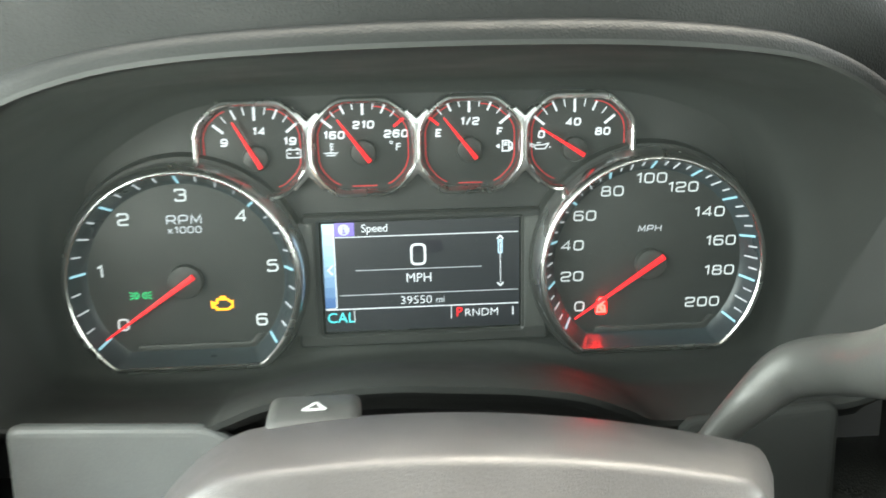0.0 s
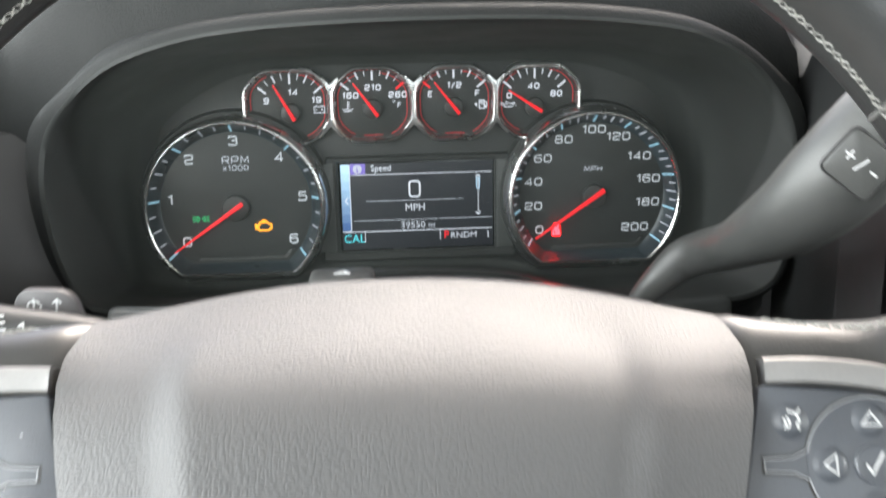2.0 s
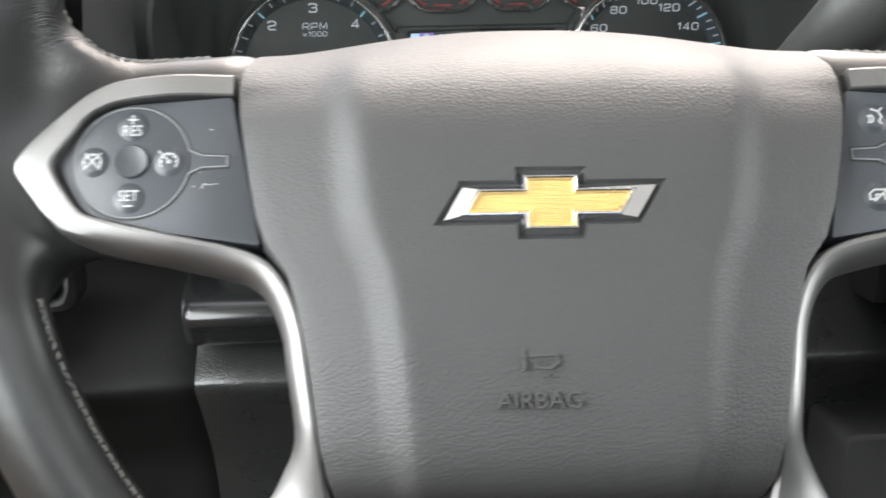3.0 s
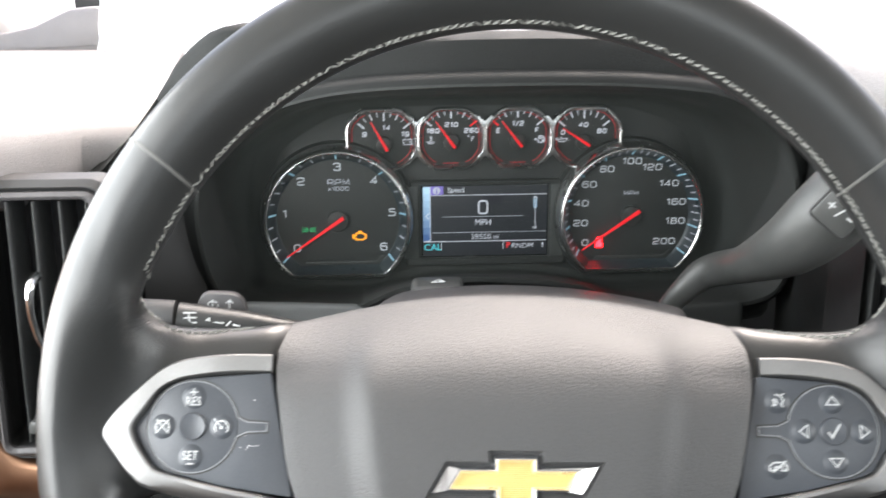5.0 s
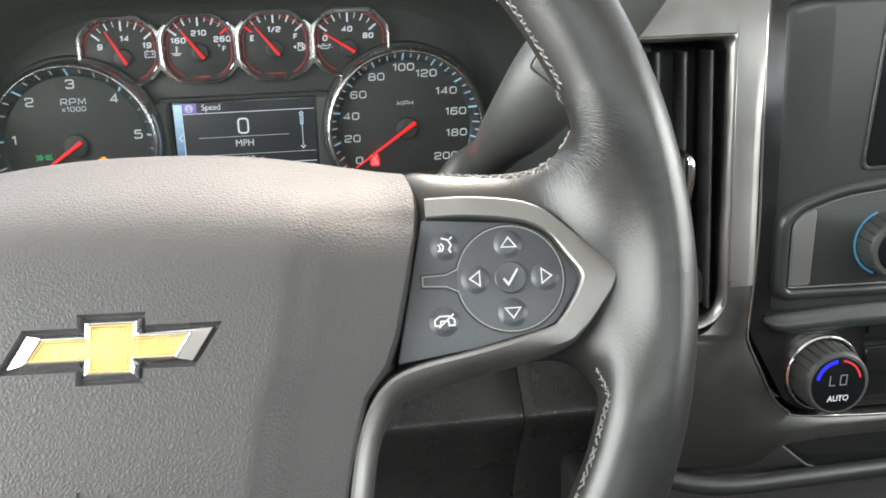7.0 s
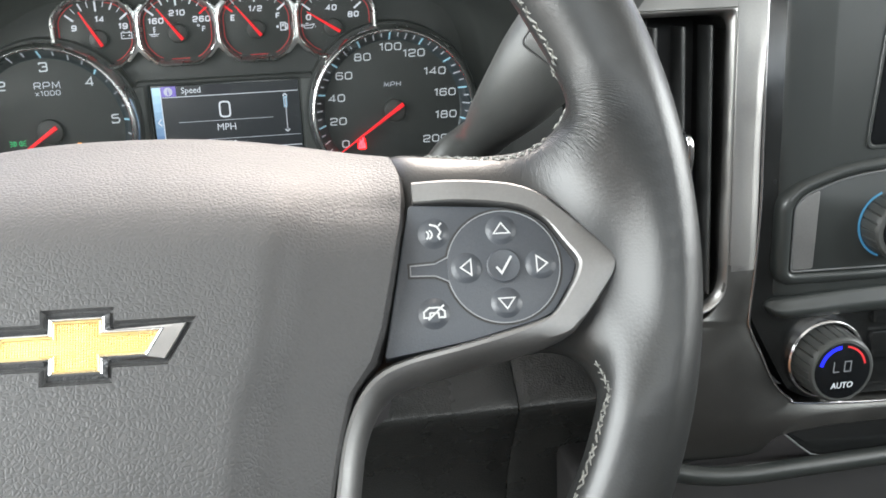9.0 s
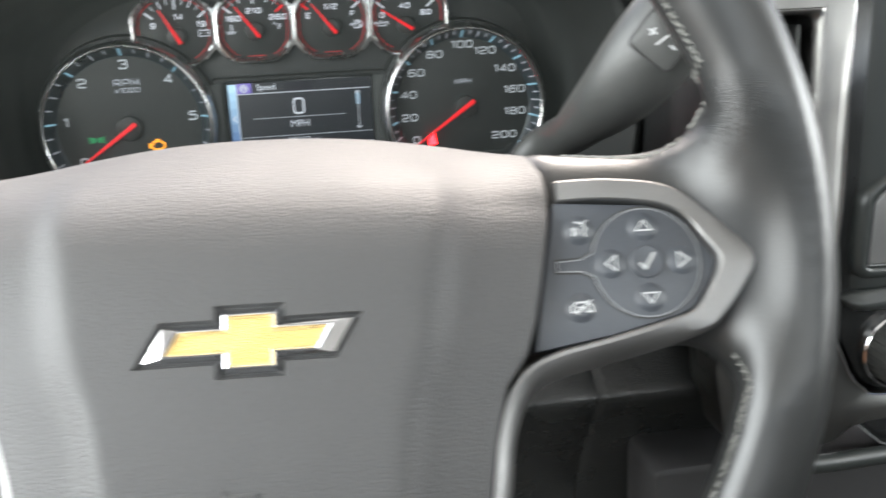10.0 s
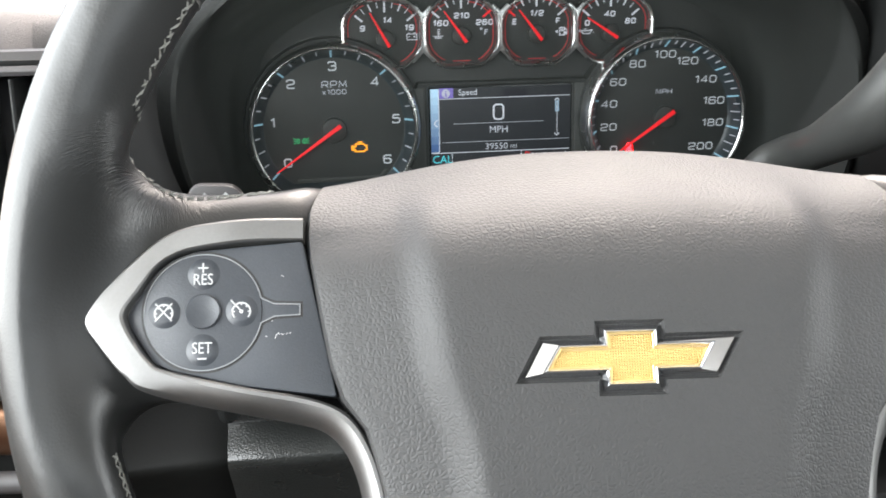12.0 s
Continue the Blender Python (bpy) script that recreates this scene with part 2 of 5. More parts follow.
def lens_material():
    """Clear plastic with a thin grey-green film that stands in for veiling glare."""
    m = bpy.data.materials.new("veiled_clear_lens")
    m.use_nodes = True
    n, l = m.node_tree.nodes, m.node_tree.links
    n.remove(n["Principled BSDF"])
    clear, veil, gloss = (n.new("ShaderNodeBsdf" + k) for k in ("Transparent", "Diffuse", "Glossy"))
    clear.inputs["Color"].default_value = (0.97, 0.98, 0.975, 1)
    veil.inputs["Color"].default_value = (0.62, 0.7, 0.64, 1)
    gloss.inputs["Roughness"].default_value = 0.06
    fres = n.new("ShaderNodeFresnel")
    fres.inputs["IOR"].default_value = 1.45
    tc, ns, mr = n.new("ShaderNodeTexCoord"), n.new("ShaderNodeTexNoise"), n.new("ShaderNodeMapRange")
    ns.inputs["Scale"].default_value, ns.inputs["Detail"].default_value = 14, 5
    mr.inputs["To Min"].default_value, mr.inputs["To Max"].default_value = 0.016, 0.03
    l.new(tc.outputs["Object"], ns.inputs["Vector"])
    l.new(ns.outputs["Fac"], mr.inputs["Value"])
    m1, m2 = n.new("ShaderNodeMixShader"), n.new("ShaderNodeMixShader")
    l.new(mr.outputs[0], m1.inputs[0])
    l.new(clear.outputs[0], m1.inputs[1])
    l.new(veil.outputs[0], m1.inputs[2])
    half = n.new("ShaderNodeMath")
    half.operation = "MULTIPLY"
    half.inputs[1].default_value = 0.35
    l.new(fres.outputs[0], half.inputs[0])
    l.new(half.outputs[0], m2.inputs[0])
    l.new(m1.outputs[0], m2.inputs[1])
    l.new(gloss.outputs[0], m2.inputs[2])
    l.new(m2.outputs[0], n["Material Output"].inputs["Surface"])
    return m


LENS = lens_material()
# Near-black copy of the knee vinyl, with shade put into its colour.
KNEESHADE = mat("shaded_knee_panel", (0.007, 0.0075, 0.007), 0.6, 0, 900, 0.2, spec=0.25)
FASCIA = mat("satin_fascia_plastic", (0.02, 0.023, 0.0215), 0.36, 0, 1500, 0.12, 0.08)
CONCRETE = mat("pale_concrete", (0.55, 0.54, 0.52), 0.9, 0, 40, 0.3, 0.12, big=0.6)

# ---- helpers for meshes: u right, w towards the driver, v up, in millimetres ----
MK = pose(0.0006, 0.4493, 1.0524, -2.463, 0.544, 2.043)     # the cluster's and dashboard's frame
MW = pose(-0.0083, 0.103, 1.0525, -30.03, 0.898, -1.738)    # the steering wheel's frame


def P(u, w, v):
    return Vector((u, -w, v)) * 0.001


def thing(name, label, category, m, group="", kind=""):
    ob = new(name)
    ob.empty_display_size = 0.02
    ob.matrix_world = m
    return tagged(ob, label, category, group, kind)


def part(name, bm, material, parent, label="", flat=False, sharp=40):
    """Links a bmesh as one mesh object under a thing or a part."""
    bmesh.ops.recalc_face_normals(bm, faces=bm.faces)
    me = bpy.data.meshes.new(name)
    for f in bm.faces:
        f.smooth = not flat
    for e in bm.edges:
        if len(e.link_faces) == 2 and e.calc_face_angle(0) > radians(sharp):
            e.smooth = False
    bm.to_mesh(me)
    bm.free()
    me.materials.append(material)
    ob = new(name, me)
    if parent:
        ob.parent = parent
    if label:
        ob["label"] = label
    return ob


def loft(rings, close=True, cap=True, ends=False):
    """Skin over rings of points (each a list of the same length)."""
    bm = bmesh.new()
    vs = [[bm.verts.new(p) for p in r] for r in rings]
    n = len(rings[0])
    for a, b in zip(vs, vs[1:]):
        for i in range(n if close else n - 1):
            j = (i + 1) % n
            bm.faces.new((a[i], a[j], b[j], b[i]))
    if ends:
        for i in range(n if close else n - 1):
            j = (i + 1) % n
            bm.faces.new((vs[-1][i], vs[-1][j], vs[0][j], vs[0][i]))
    elif cap and close:
        bm.faces.new(vs[0])
        bm.faces.new(vs[-1])
    return bm


def tube(path, radii, n=20, squash=1.0):
    """A round tube along points in metres, with radii in mm, capped."""
    rings = []
    up = Vector((0, 0, 1))
    for i, p in enumerate(path):
        d = (path[min(i + 1, len(path) - 1)] - path[max(i - 1, 0)]).normalized()
        x = d.cross(Vector((0, -1, 0))).normalized()
        y = x.cross(d).normalized()
        r = radii[i] * 0.001
        rings.append([p + x * math.cos(a) * r + y * math.sin(a) * r * squash for a in (2 * math.pi * k / n for k in range(n))])
    return loft(rings)


def spline(pts, steps=8, closed=False):
    """Catmull-Rom through points (tuples of any length)."""
    out, n = [], len(pts)
    for i in range(n if closed else n - 1):
        g = lambda k: pts[(i + k) % n] if closed else pts[min(max(i + k, 0), n - 1)]
        p0, p1, p2, p3 = g(-1), g(0), g(1), g(2)
        for s in range(steps):
            t = s / steps
            out.append(tuple(0.5 * (2 * b + (c - a) * t + (2 * a - 5 * b + 4 * c - d) * t * t + (3 * b - a - 3 * c + d) * t ** 3) for a, b, c, d in zip(p0, p1, p2, p3)))
    if not closed:
        out.append(tuple(pts[-1]))
    return out


def rounded(pts, r, n=5):
    """A closed outline with its corners rounded by r (one number or one for each corner)."""
    out, m = [], len(pts)
    for i, p in enumerate(pts):
        rad = r[i] if isinstance(r, (list, tuple)) else r
        p, a, b = Vector(p), Vector(pts[i - 1]), Vector(pts[(i + 1) % m])
        if rad <= 0:
            out.append(tuple(p))
            continue
        da, db = (a - p), (b - p)
        k = min(rad, da.length * 0.48, db.length * 0.48)
        s, e = p + da.normalized() * k, p + db.normalized() * k
        for j in range(n + 1):
            t = j / n
            out.append(tuple(s * (1 - t) ** 2 + p * 2 * t * (1 - t) + e * t * t))
    return out


def area(pts):
    return sum(a[0] * b[1] - b[0] * a[1] for a, b in zip(pts, pts[1:] + pts[:1])) / 2


def offset(pts, d):
    """The outline moved outwards by d."""
    s = 1 if area(pts) > 0 else -1
    out, m = [], len(pts)
    for i in range(m):
        p, a, b = Vector(pts[i]), Vector(pts[i - 1]), Vector(pts[(i + 1) % m])
        n1, n2 = (p - a), (b - p)
        n1, n2 = Vector((n1.y, -n1.x)).normalized(), Vector((n2.y, -n2.x)).normalized()
        k = n1 + n2
        k = k / max(k.length_squared / 2, 0.35) if k.length > 1e-6 else n1
        out.append(tuple(p + k * d * s))
    return out


def plate(pts, back, front, edge=0.6, dome=None):
    """A solid plate of that outline (u, v) from w=back to w=front with softened front edges."""
    steps = [(0.0, back), (0.0, front - edge), (-edge * 0.3, front - edge * 0.3), (-edge, front)]
    rings = [[P(u, w, v) for u, v in (offset(pts, d) if d else pts)] for d, w in steps]
    return loft(rings)


def frame_ring(outer, inner, back, front, edge=0.6):
    """A frame between two outlines with the same count of points, open in the middle, with depth."""
    rings = [[P(u, w, v) for u, v in o] for o, w in
             ((outer, back), (outer, front - edge), (offset(outer, -edge), front), (offset(inner, edge), front), (inner, front - edge), (inner, back))]
    return loft(rings, ends=True)


def arc(cu, cv, r, a0, a1, n=24, rv=None):
    rv = rv or r
    return [(cu + r * math.cos(radians(a0 + (a1 - a0) * i / n)), cv + rv * math.sin(radians(a0 + (a1 - a0) * i / n))) for i in range(n + 1)]


def circle(cu, cv, r, n=32):
    return [(cu + r * math.cos(2 * math.pi * i / n), cv + r * math.sin(2 * math.pi * i / n)) for i in range(n)]


def box(u0, u1, v0, v1):
    return [(u0, v0), (u1, v0), (u1, v1), (u0, v1)]


def strokes(lines, width, w, high=0.25):
    """Flat raised lines: each polyline a chain of narrow bars."""
    bm = bmesh.new()
    for line in lines:
        m = len(line)
        closed = m > 2 and line[0] == line[-1]
        left, right = [], []
        for i in range(m):
            p = Vector(line[i])
            a = Vector(line[i - 1]) if i else (Vector(line[-2]) if closed else None)
            b = Vector(line[i + 1]) if i < m - 1 else (Vector(line[1]) if closed else None)
            d1 = (p - a).normalized() if a is not None else (b - p).normalized()
            d2 = (b - p).normalized() if b is not None else d1
            k = Vector((-(d1 + d2).y, (d1 + d2).x))
            k = k.normalized() if k.length > 1e-6 else Vector((-d1.y, d1.x))
            k *= width / 2 / max(abs(k.dot(Vector((-d1.y, d1.x)))), 0.5)
            left.append(p + k)
            right.append(p - k)
        rows = [[bm.verts.new(P(q.x, ww, q.y)) for q in side] for side, ww in ((left, w), (left, w + high), (right, w + high), (right, w))]
        for i in range(m - 1):
            for k in range(3):
                bm.faces.new((rows[k][i], rows[k][i + 1], rows[k + 1][i + 1], rows[k + 1][i]))
        if not closed:
            for i in (0, m - 1):
                bm.faces.new([rows[k][i] for k in range(4)])
    return bm


def text(name, words, u, v, w, height, material, parent, wide=1.0, lean=0.0, bold=0.0, high=0.15, label="", turn=0.0):
    """Words in the built-in font as a mesh, centred at (u, v), capitals of that height in mm."""
    cu = bpy.data.curves.new("words", "FONT")
    cu.body, cu.align_x, cu.align_y = words, "CENTER", "CENTER"
    cu.size, cu.shear, cu.offset = 1.0, lean, bold
    cu.extrude, cu.resolution_u = 0.02, 3
    tmp = bpy.data.objects.new("words", cu)
    scene.collection.objects.link(tmp)
    me = bpy.data.meshes.new_from_object(tmp.evaluated_get(bpy.context.evaluated_depsgraph_get()))
    bpy.data.objects.remove(tmp)
    ys = [p.co.y for p in me.vertices] or [0]
    mid, tall = (max(ys) + min(ys)) / 2, 0.69
    k = height / tall
    c, s = math.cos(radians(turn)), math.sin(radians(turn))
    for p in me.vertices:
        x, y, z = p.co.x * k * wide, (p.co.y - mid) * k, p.co.z
        p.co = P(u + c * x - s * y, w + (z / 0.02 + 1) * high / 2, v + s * x + c * y)
    me.name = name
    bm = bmesh.new()
    bm.from_mesh(me)
    bmesh.ops.remove_doubles(bm, verts=bm.verts, dist=1e-6)
    bm.to_mesh(me)
    bm.free()
    me.materials.append(material)
    ob = new(name, me)
    ob.parent = parent
    if label:
        ob["label"] = label
    return ob


def soften(line, r):
    """An open line with its inner corners rounded."""
    out = [line[0]]
    for a, p, b in zip(line, line[1:], line[2:]):
        p0, da, db = Vector(p), Vector(a) - Vector(p), Vector(b) - Vector(p)
        k = min(r, da.length * 0.48, db.length * 0.48)
        q0, q1 = p0 + da.normalized() * k, p0 + db.normalized() * k
        out += [tuple(q0 * (1 - t) ** 2 + p0 * 2 * t * (1 - t) + q1 * t * t) for t in (0, 0.25, 0.5, 0.75, 1)]
    return out + [line[-1]]


# broad square-shouldered dial characters: width, then lines on a unit square ("o" marks a closed loop)
GLYPHS = {
    "0": (1, [["o", (0, 0), (1, 0), (1, 1), (0, 1)]]),
    "1": (0.5, [[(0.02, 0.84), (0.42, 1), (0.42, 0)]]),
    "2": (1, [[(0, 0.76), (0, 1), (1, 1), (1, 0.5), (0, 0.42), (0, 0), (1, 0)]]),
    "3": (1, [[(0, 0.8), (0, 1), (1, 1), (1, 0.53), (0.36, 0.53)], [(0.62, 0.53), (1, 0.53), (1, 0), (0, 0), (0, 0.2)]]),
    "4": (1, [[(0.76, 0), (0.76, 1), (0, 0.27), (1, 0.27)]]),
    "5": (1, [[(0.96, 1), (0.05, 1), (0.02, 0.58), (1, 0.62), (1, 0), (0, 0), (0, 0.18)]]),
    "6": (1, [[(0.96, 0.84), (0.96, 1), (0, 1), (0, 0), (1, 0), (1, 0.58), (0, 0.58)]]),
    "8": (1, [["o", (0.06, 0.53), (0.94, 0.53), (0.94, 1), (0.06, 1)], ["o", (0, 0), (1, 0), (1, 0.53), (0, 0.53)]]),
    "9": (1, [[(0.04, 0.16), (0.04, 0), (1, 0), (1, 1), (0, 1), (0, 0.42), (1, 0.42)]]),
    "R": (1, [[(0, 0), (0, 1), (1, 1), (1, 0.42), (0, 0.42)], [(0.55, 0.42), (1, 0)]]),
    "P": (1, [[(0, 0), (0, 1), (1, 1), (1, 0.38), (0, 0.38)]]),
    "M": (1.15, [[(0, 0), (0.08, 1), (0.575, 0.2), (1.07, 1), (1.15, 0)]]),
    "H": (1, [[(0, 0), (0, 1)], [(1, 0), (1, 1)], [(0, 0.5), (1, 0.5)]]),
    "x": (0.8, [[(0, 0), (0.8, 0.72)], [(0, 0.72), (0.8, 0)]]),
    "E": (0.8, [[(0.85, 1), (0, 1), (0, 0), (0.85, 0)], [(0, 0.5), (0.7, 0.5)]]),
    "F": (0.8, [[(0.85, 1), (0, 1), (0, 0)], [(0, 0.5), (0.7, 0.5)]]),
    "/": (0.6, [[(0, -0.05), (0.6, 1.05)]]),
}


def dial_text(name, words, u, v, w, height, material, parent, wide=0.95, bold=0.15, lean=0.0):
    """Dial characters of that height in mm as raised strokes, centred at (u, v)."""
    gap, x, lines = 0.28 + bold, 0.0, []
    for ch in words:
        adv, shape = GLYPHS[ch]
        for line in shape:
            pts = [(x + a * wide, b) for a, b in (line[1:] if line[0] == "o" else line)]
            if line[0] == "o":
                pts = rounded(pts, 0.32, 4)
                pts = pts + pts[:1]
            elif ch not in "14MHx/EF":
                pts = soften(pts, 0.3)
            lines.append(pts)
        x += adv * wide + gap
    full = x - gap
    k = height * (1 - bold)
    lines = [[(u + (a - full / 2 + lean * (b - 0.5)) * k, v + (b - 0.5) * k) for a, b in line] for line in lines]
    return part(name, strokes(lines, bold * height, w, 0.15), material, parent, flat=True)


def smooth01(x):
    x = min(max(x, 0.0), 1.0)
    return x * x * (3 - 2 * x)


def lerp_table(table, x):
    """Linear look-up in rows of (x, y)."""
    if x <= table[0][0]:
        return table[0][1]
    for (a, b), (c, d) in zip(table, table[1:]):
        if x <= c:
            return b + (d - b) * (x - a) / (c - a)
    return table[-1][1]


# ---- the cab round the seat: floor, doors, roof and pillars, with open windows ----
def slab(name, x0, x1, y0, y1, z0, z1, material, label, category="wall"):
    bm = bmesh.new()
    bmesh.ops.create_cube(bm, size=1.0)
    for q in bm.verts:
        q.co = Vector(((x0 + x1) / 2 + q.co.x * (x1 - x0), (y0 + y1) / 2 + q.co.y * (y1 - y0), (z0 + z1) / 2 + q.co.z * (z1 - z0)))
    return tagged(part(name, bm, material, None, flat=True), label, category, kind="structure")


slab("ground", -60, 60, -60, 60, -0.75, -0.7, CONCRETE, "pale concrete ground outside the cab", "ground")
slab("floor", -0.65, 1.35, -1.6, 1.1, -0.05, 0.0, CARPET, "dark carpeted cab floor", "floor")
# Unseen wall that closes the cab; its brown is added for warm reflections.
slab("wall_left", -0.68, -0.62, -1.6, 1.1, 0.0, 0.98, BROWNWALL, "unseen lower wall on the driver's side, brown to tint reflections")
slab("wall_right", 1.32, 1.38, -1.6, 1.1, 0.0, 0.98, DARKTRIM, "dark lower door trim on the passenger's side")
# Unseen rear wall, set close behind the driver to cut light from behind.
slab("wall_rear", -0.62, 1.32, -0.95, -0.9, 0.0, 1.28, DARKTRIM, "unseen dark rear wall below the rear window, set close to block light")
slab("wall_rear_upper", -0.62, 1.32, -0.95, -0.9, 1.5, 1.62, LINER, "grey headliner edge over the rear window")
slab("wall_front", -0.62, 1.32, 1.0, 1.05, 0.0, 1.0, DARKTRIM, "dark bulkhead below the windshield")
slab("ceiling", -0.68, 1.38, -1.6, 0.32, 1.62, 1.66, LINER, "grey fabric headliner", "ceiling")
for x0, x1, side in ((-0.68, -0.62, "driver's"), (1.32, 1.38, "passenger's")):
    slab("wall_pillar", x0, x1, -0.75, -0.6, 0.98, 1.62, LINER, "grey door pillar on the " + side + " side")
    slab("wall_pillar_rear", x0, x1, -1.6, -1.35, 0.98, 1.62, LINER, "grey rear pillar on the " + side + " side")
    slab("wall_header", x0, x1, -1.6, 0.32, 1.52, 1.62, LINER, "grey roof rail on the " + side + " side")


def a_pillar(x):
    rings = []
    for y, z, r in ((1.05, 0.98, 0.055), (1.02, 1.08, 0.055), (0.85, 1.22, 0.05), (0.6, 1.42, 0.045), (0.3, 1.62, 0.045)):
        rings.append([Vector((x + r * math.cos(a), y + 0.4 * r * math.sin(a), z + r * math.sin(a))) for a in (2 * math.pi * k / 14 for k in range(14))])
    return tagged(part("trim_pillar", loft(rings), LINER, None), "light grey windshield pillar cover", "pillar", kind="structure")


a_pillar(-0.6)
a_pillar(1.3)

# ---- dashboard ----
dash = thing("dashboard", "charcoal dashboard with hooded instrument cowl and soft pad", "dashboard", MK)

# hood and cowl: an opening's lip, from the lower left corner round by the top
LIP = [(-180, 66, -44), (-194, 70, -35), (-202, 75, -8), (-204, 79, 25), (-199, 83, 51), (-187, 90, 70), (-161, 102, 91), (-126, 110, 103.5),
       (-89, 116, 109.5), (-40, 124, 112.5), (15, 128, 113.5), (70, 126, 112.5), (117, 116, 108.5), (149, 103, 102), (179, 92, 87.5), (200, 82, 65.5), (212, 77, 37), (215, 74, 0),
       (211, 70, -36), (194, 66, -50), (150, 66, -53), (105, 68, -54), (86, 82, -42), (62, 98, -27), (35, 104, -20), (7, 106, -17),
       (-20, 105, -16), (-47, 100, -20), (-72, 92, -28), (-91, 77, -41), (-101, 67, -47), (-140, 66, -45.5)]
BACK = [(-174, -52), (-179, -40), (-181, -12), (-182, 20), (-180, 43), (-172, 59), (-148, 76), (-121, 88),
        (-88, 93), (-40, 94), (15, 94), (70, 94), (114, 92), (146, 84), (171, 72), (181, 55), (186, 32), (187, 0),
        (185, -38), (178, -54), (145, -58), (105, -58), (84, -55), (60, -50), (35, -47), (7, -46),
        (-20, -46), (-47, -48), (-70, -52), (-90, -56), (-102, -57), (-138, -57)]


def hood_rings():
    lip = spline(LIP, 4, True)
    back = spline(BACK, 4, True)
    n = len(lip)
    rings = [[P(u * 0.9, -6.9, (v - 20) * 0.9 + 20) for u, v in back], [P(u * 0.96, -6.2, (v - 20) * 0.96 + 20) for u, v in back], [P(u, -3, v) for u, v in back]]
    rings.append([P(u * 0.55 + a * 0.45, w * 0.45, v * 0.55 + b * 0.45) for (u, v), (a, w, b) in zip(back, lip)])
    rings.append([P(u * 0.1 + a * 0.9, w * 0.9, v * 0.1 + b * 0.9) for (u, v), (a, w, b) in zip(back, lip)])
    flat = [(a, b) for a, w, b in lip]
    outs = {d: offset(flat, d) for d in (1.2, 4.5, 10, 14, 17, 28, 34, 38, 42)}
    # rounded edge, then the hood (top), a dark hollow (sides) or the front panel (below)
    steps = ((1.2, 1.2, 1.5, 1.5, 0), (4.5, 1.2, 0, 0.5, 0), (10, 0.2, -5, -7, 0), (14, -2, -10, -16, 0), (17, -17, -28, -25, 0.1), (28, -18, -26, -42, 0.6), (34, -20, -20, -52, 0.93), (38, -26, 20, -60, 1.0), (42, -110, 40, -70, 1.0))
    for d, dw_top, dw_side, dw_low, t in steps:
        ring = []
        for i, (a, w, b) in enumerate(lip):
            top = smooth01((b + 45) / 30) if abs(a) > 120 else (1.0 if b > 0 else 0.0)
            side = smooth01((abs(a) - 165) / 45) * (1 - smooth01((b - 55) / 40))
            u, v = outs[d][i]
            slim = 0.55 + 0.45 * max(side, 1 - top)
            u, v = a + (u - a) * slim, b + (v - b) * slim
            crest = smooth01((b - 20) / 40)
            if t:
                wide = smooth01((abs(a) - 100) / 70)
                cu, cv = (a * (1 + 0.13 * wide), b + 30 + 30 * wide * crest) if a < 0 else (a * (1 + 0.065 * wide), b + 30 + 9 * wide * crest)
                u, v = u + (a + (cu - a) * t - u) * crest, v + (b + 7 + (cv - b - 7) * t - v) * crest
            dw = dw_top + (dw_side - dw_top) * (1 - crest)
            u *= 1 + 0.22 * side * (1 - crest) * max(d - 17, 0) / 20
            ring.append(P(min(u, 223 + 0.02 * d), w + dw * top + dw_low * (1 - top), v))
        rings.append(ring)
    return rings


rings = hood_rings()
part("brow", loft(rings[6:], cap=False), BROW, dash, "dark grained hood round the cowl", sharp=60)
part("cowl", loft(rings[:7], cap=False), COWL, dash, "dark charcoal hooded cowl with a rounded lip", sharp=75)


def pad_surface():
    left = [(120, 40), (150, 45), (172, 58), (175, 70), (166, 83), (135, 93), (60, 101), (-100, 106), (-420, 108)]
    mid = [(20, 90), (40, 100), (45, 110), (40, 122), (30, 130), (0, 134), (-60, 132), (-120, 124), (-420, 112)]
    low = [(w - 70, v + 1 - 0.06 * max(-w, 0)) for w, v in mid]
    right = [(140, 80), (148, 95), (154, 112), (161, 130), (157, 136), (140, 139), (60, 139), (-100, 134), (-420, 120)]
    slope = [(130, 80), (145, 92), (154, 103), (152, 111), (134, 121), (96, 131), (40, 137), (-100, 135), (-420, 120)]
    rows = [(-640, left), (-330, left), (-312, left), (-284, [(w * 0.5 - 20, v - 8) for w, v in left]), (-200, [(w * 0.3 - 40, v - 12) for w, v in left]), (-150, low), (0, low), (150, low), (190, [(w * 0.4 - 45, v - 7) for w, v in slope]), (212, [(w * 0.45 - 36, v - 5) for w, v in slope]), (230, [(w * 0.75 - 12, v - 2) for w, v in slope]), (248, slope), (262, slope), (288, right), (420, right), (1270, right)]
    return loft([[P(u, w, v) for w, v in spline(prof, 4)] for u, prof in rows], close=False, cap=False)


pad = part("upper_pad", pad_surface(), PAD, dash, "grey soft vinyl upper pad")
mod = pad.modifiers.new("thickness", "SOLIDIFY")
mod.thickness, mod.offset = 0.006, -1

# dark groove over the centre stack
groove = [P(*q) for q in spline([(258, 160, 117), (266, 164, 120), (285, 165, 124), (330, 166, 128), (420, 166, 132), (640, 166, 134)], 6)]
part("brow_strip", tube(groove, [6.0] * len(groove), 12), RUBBER, dash, "black rubber strip below the pad")

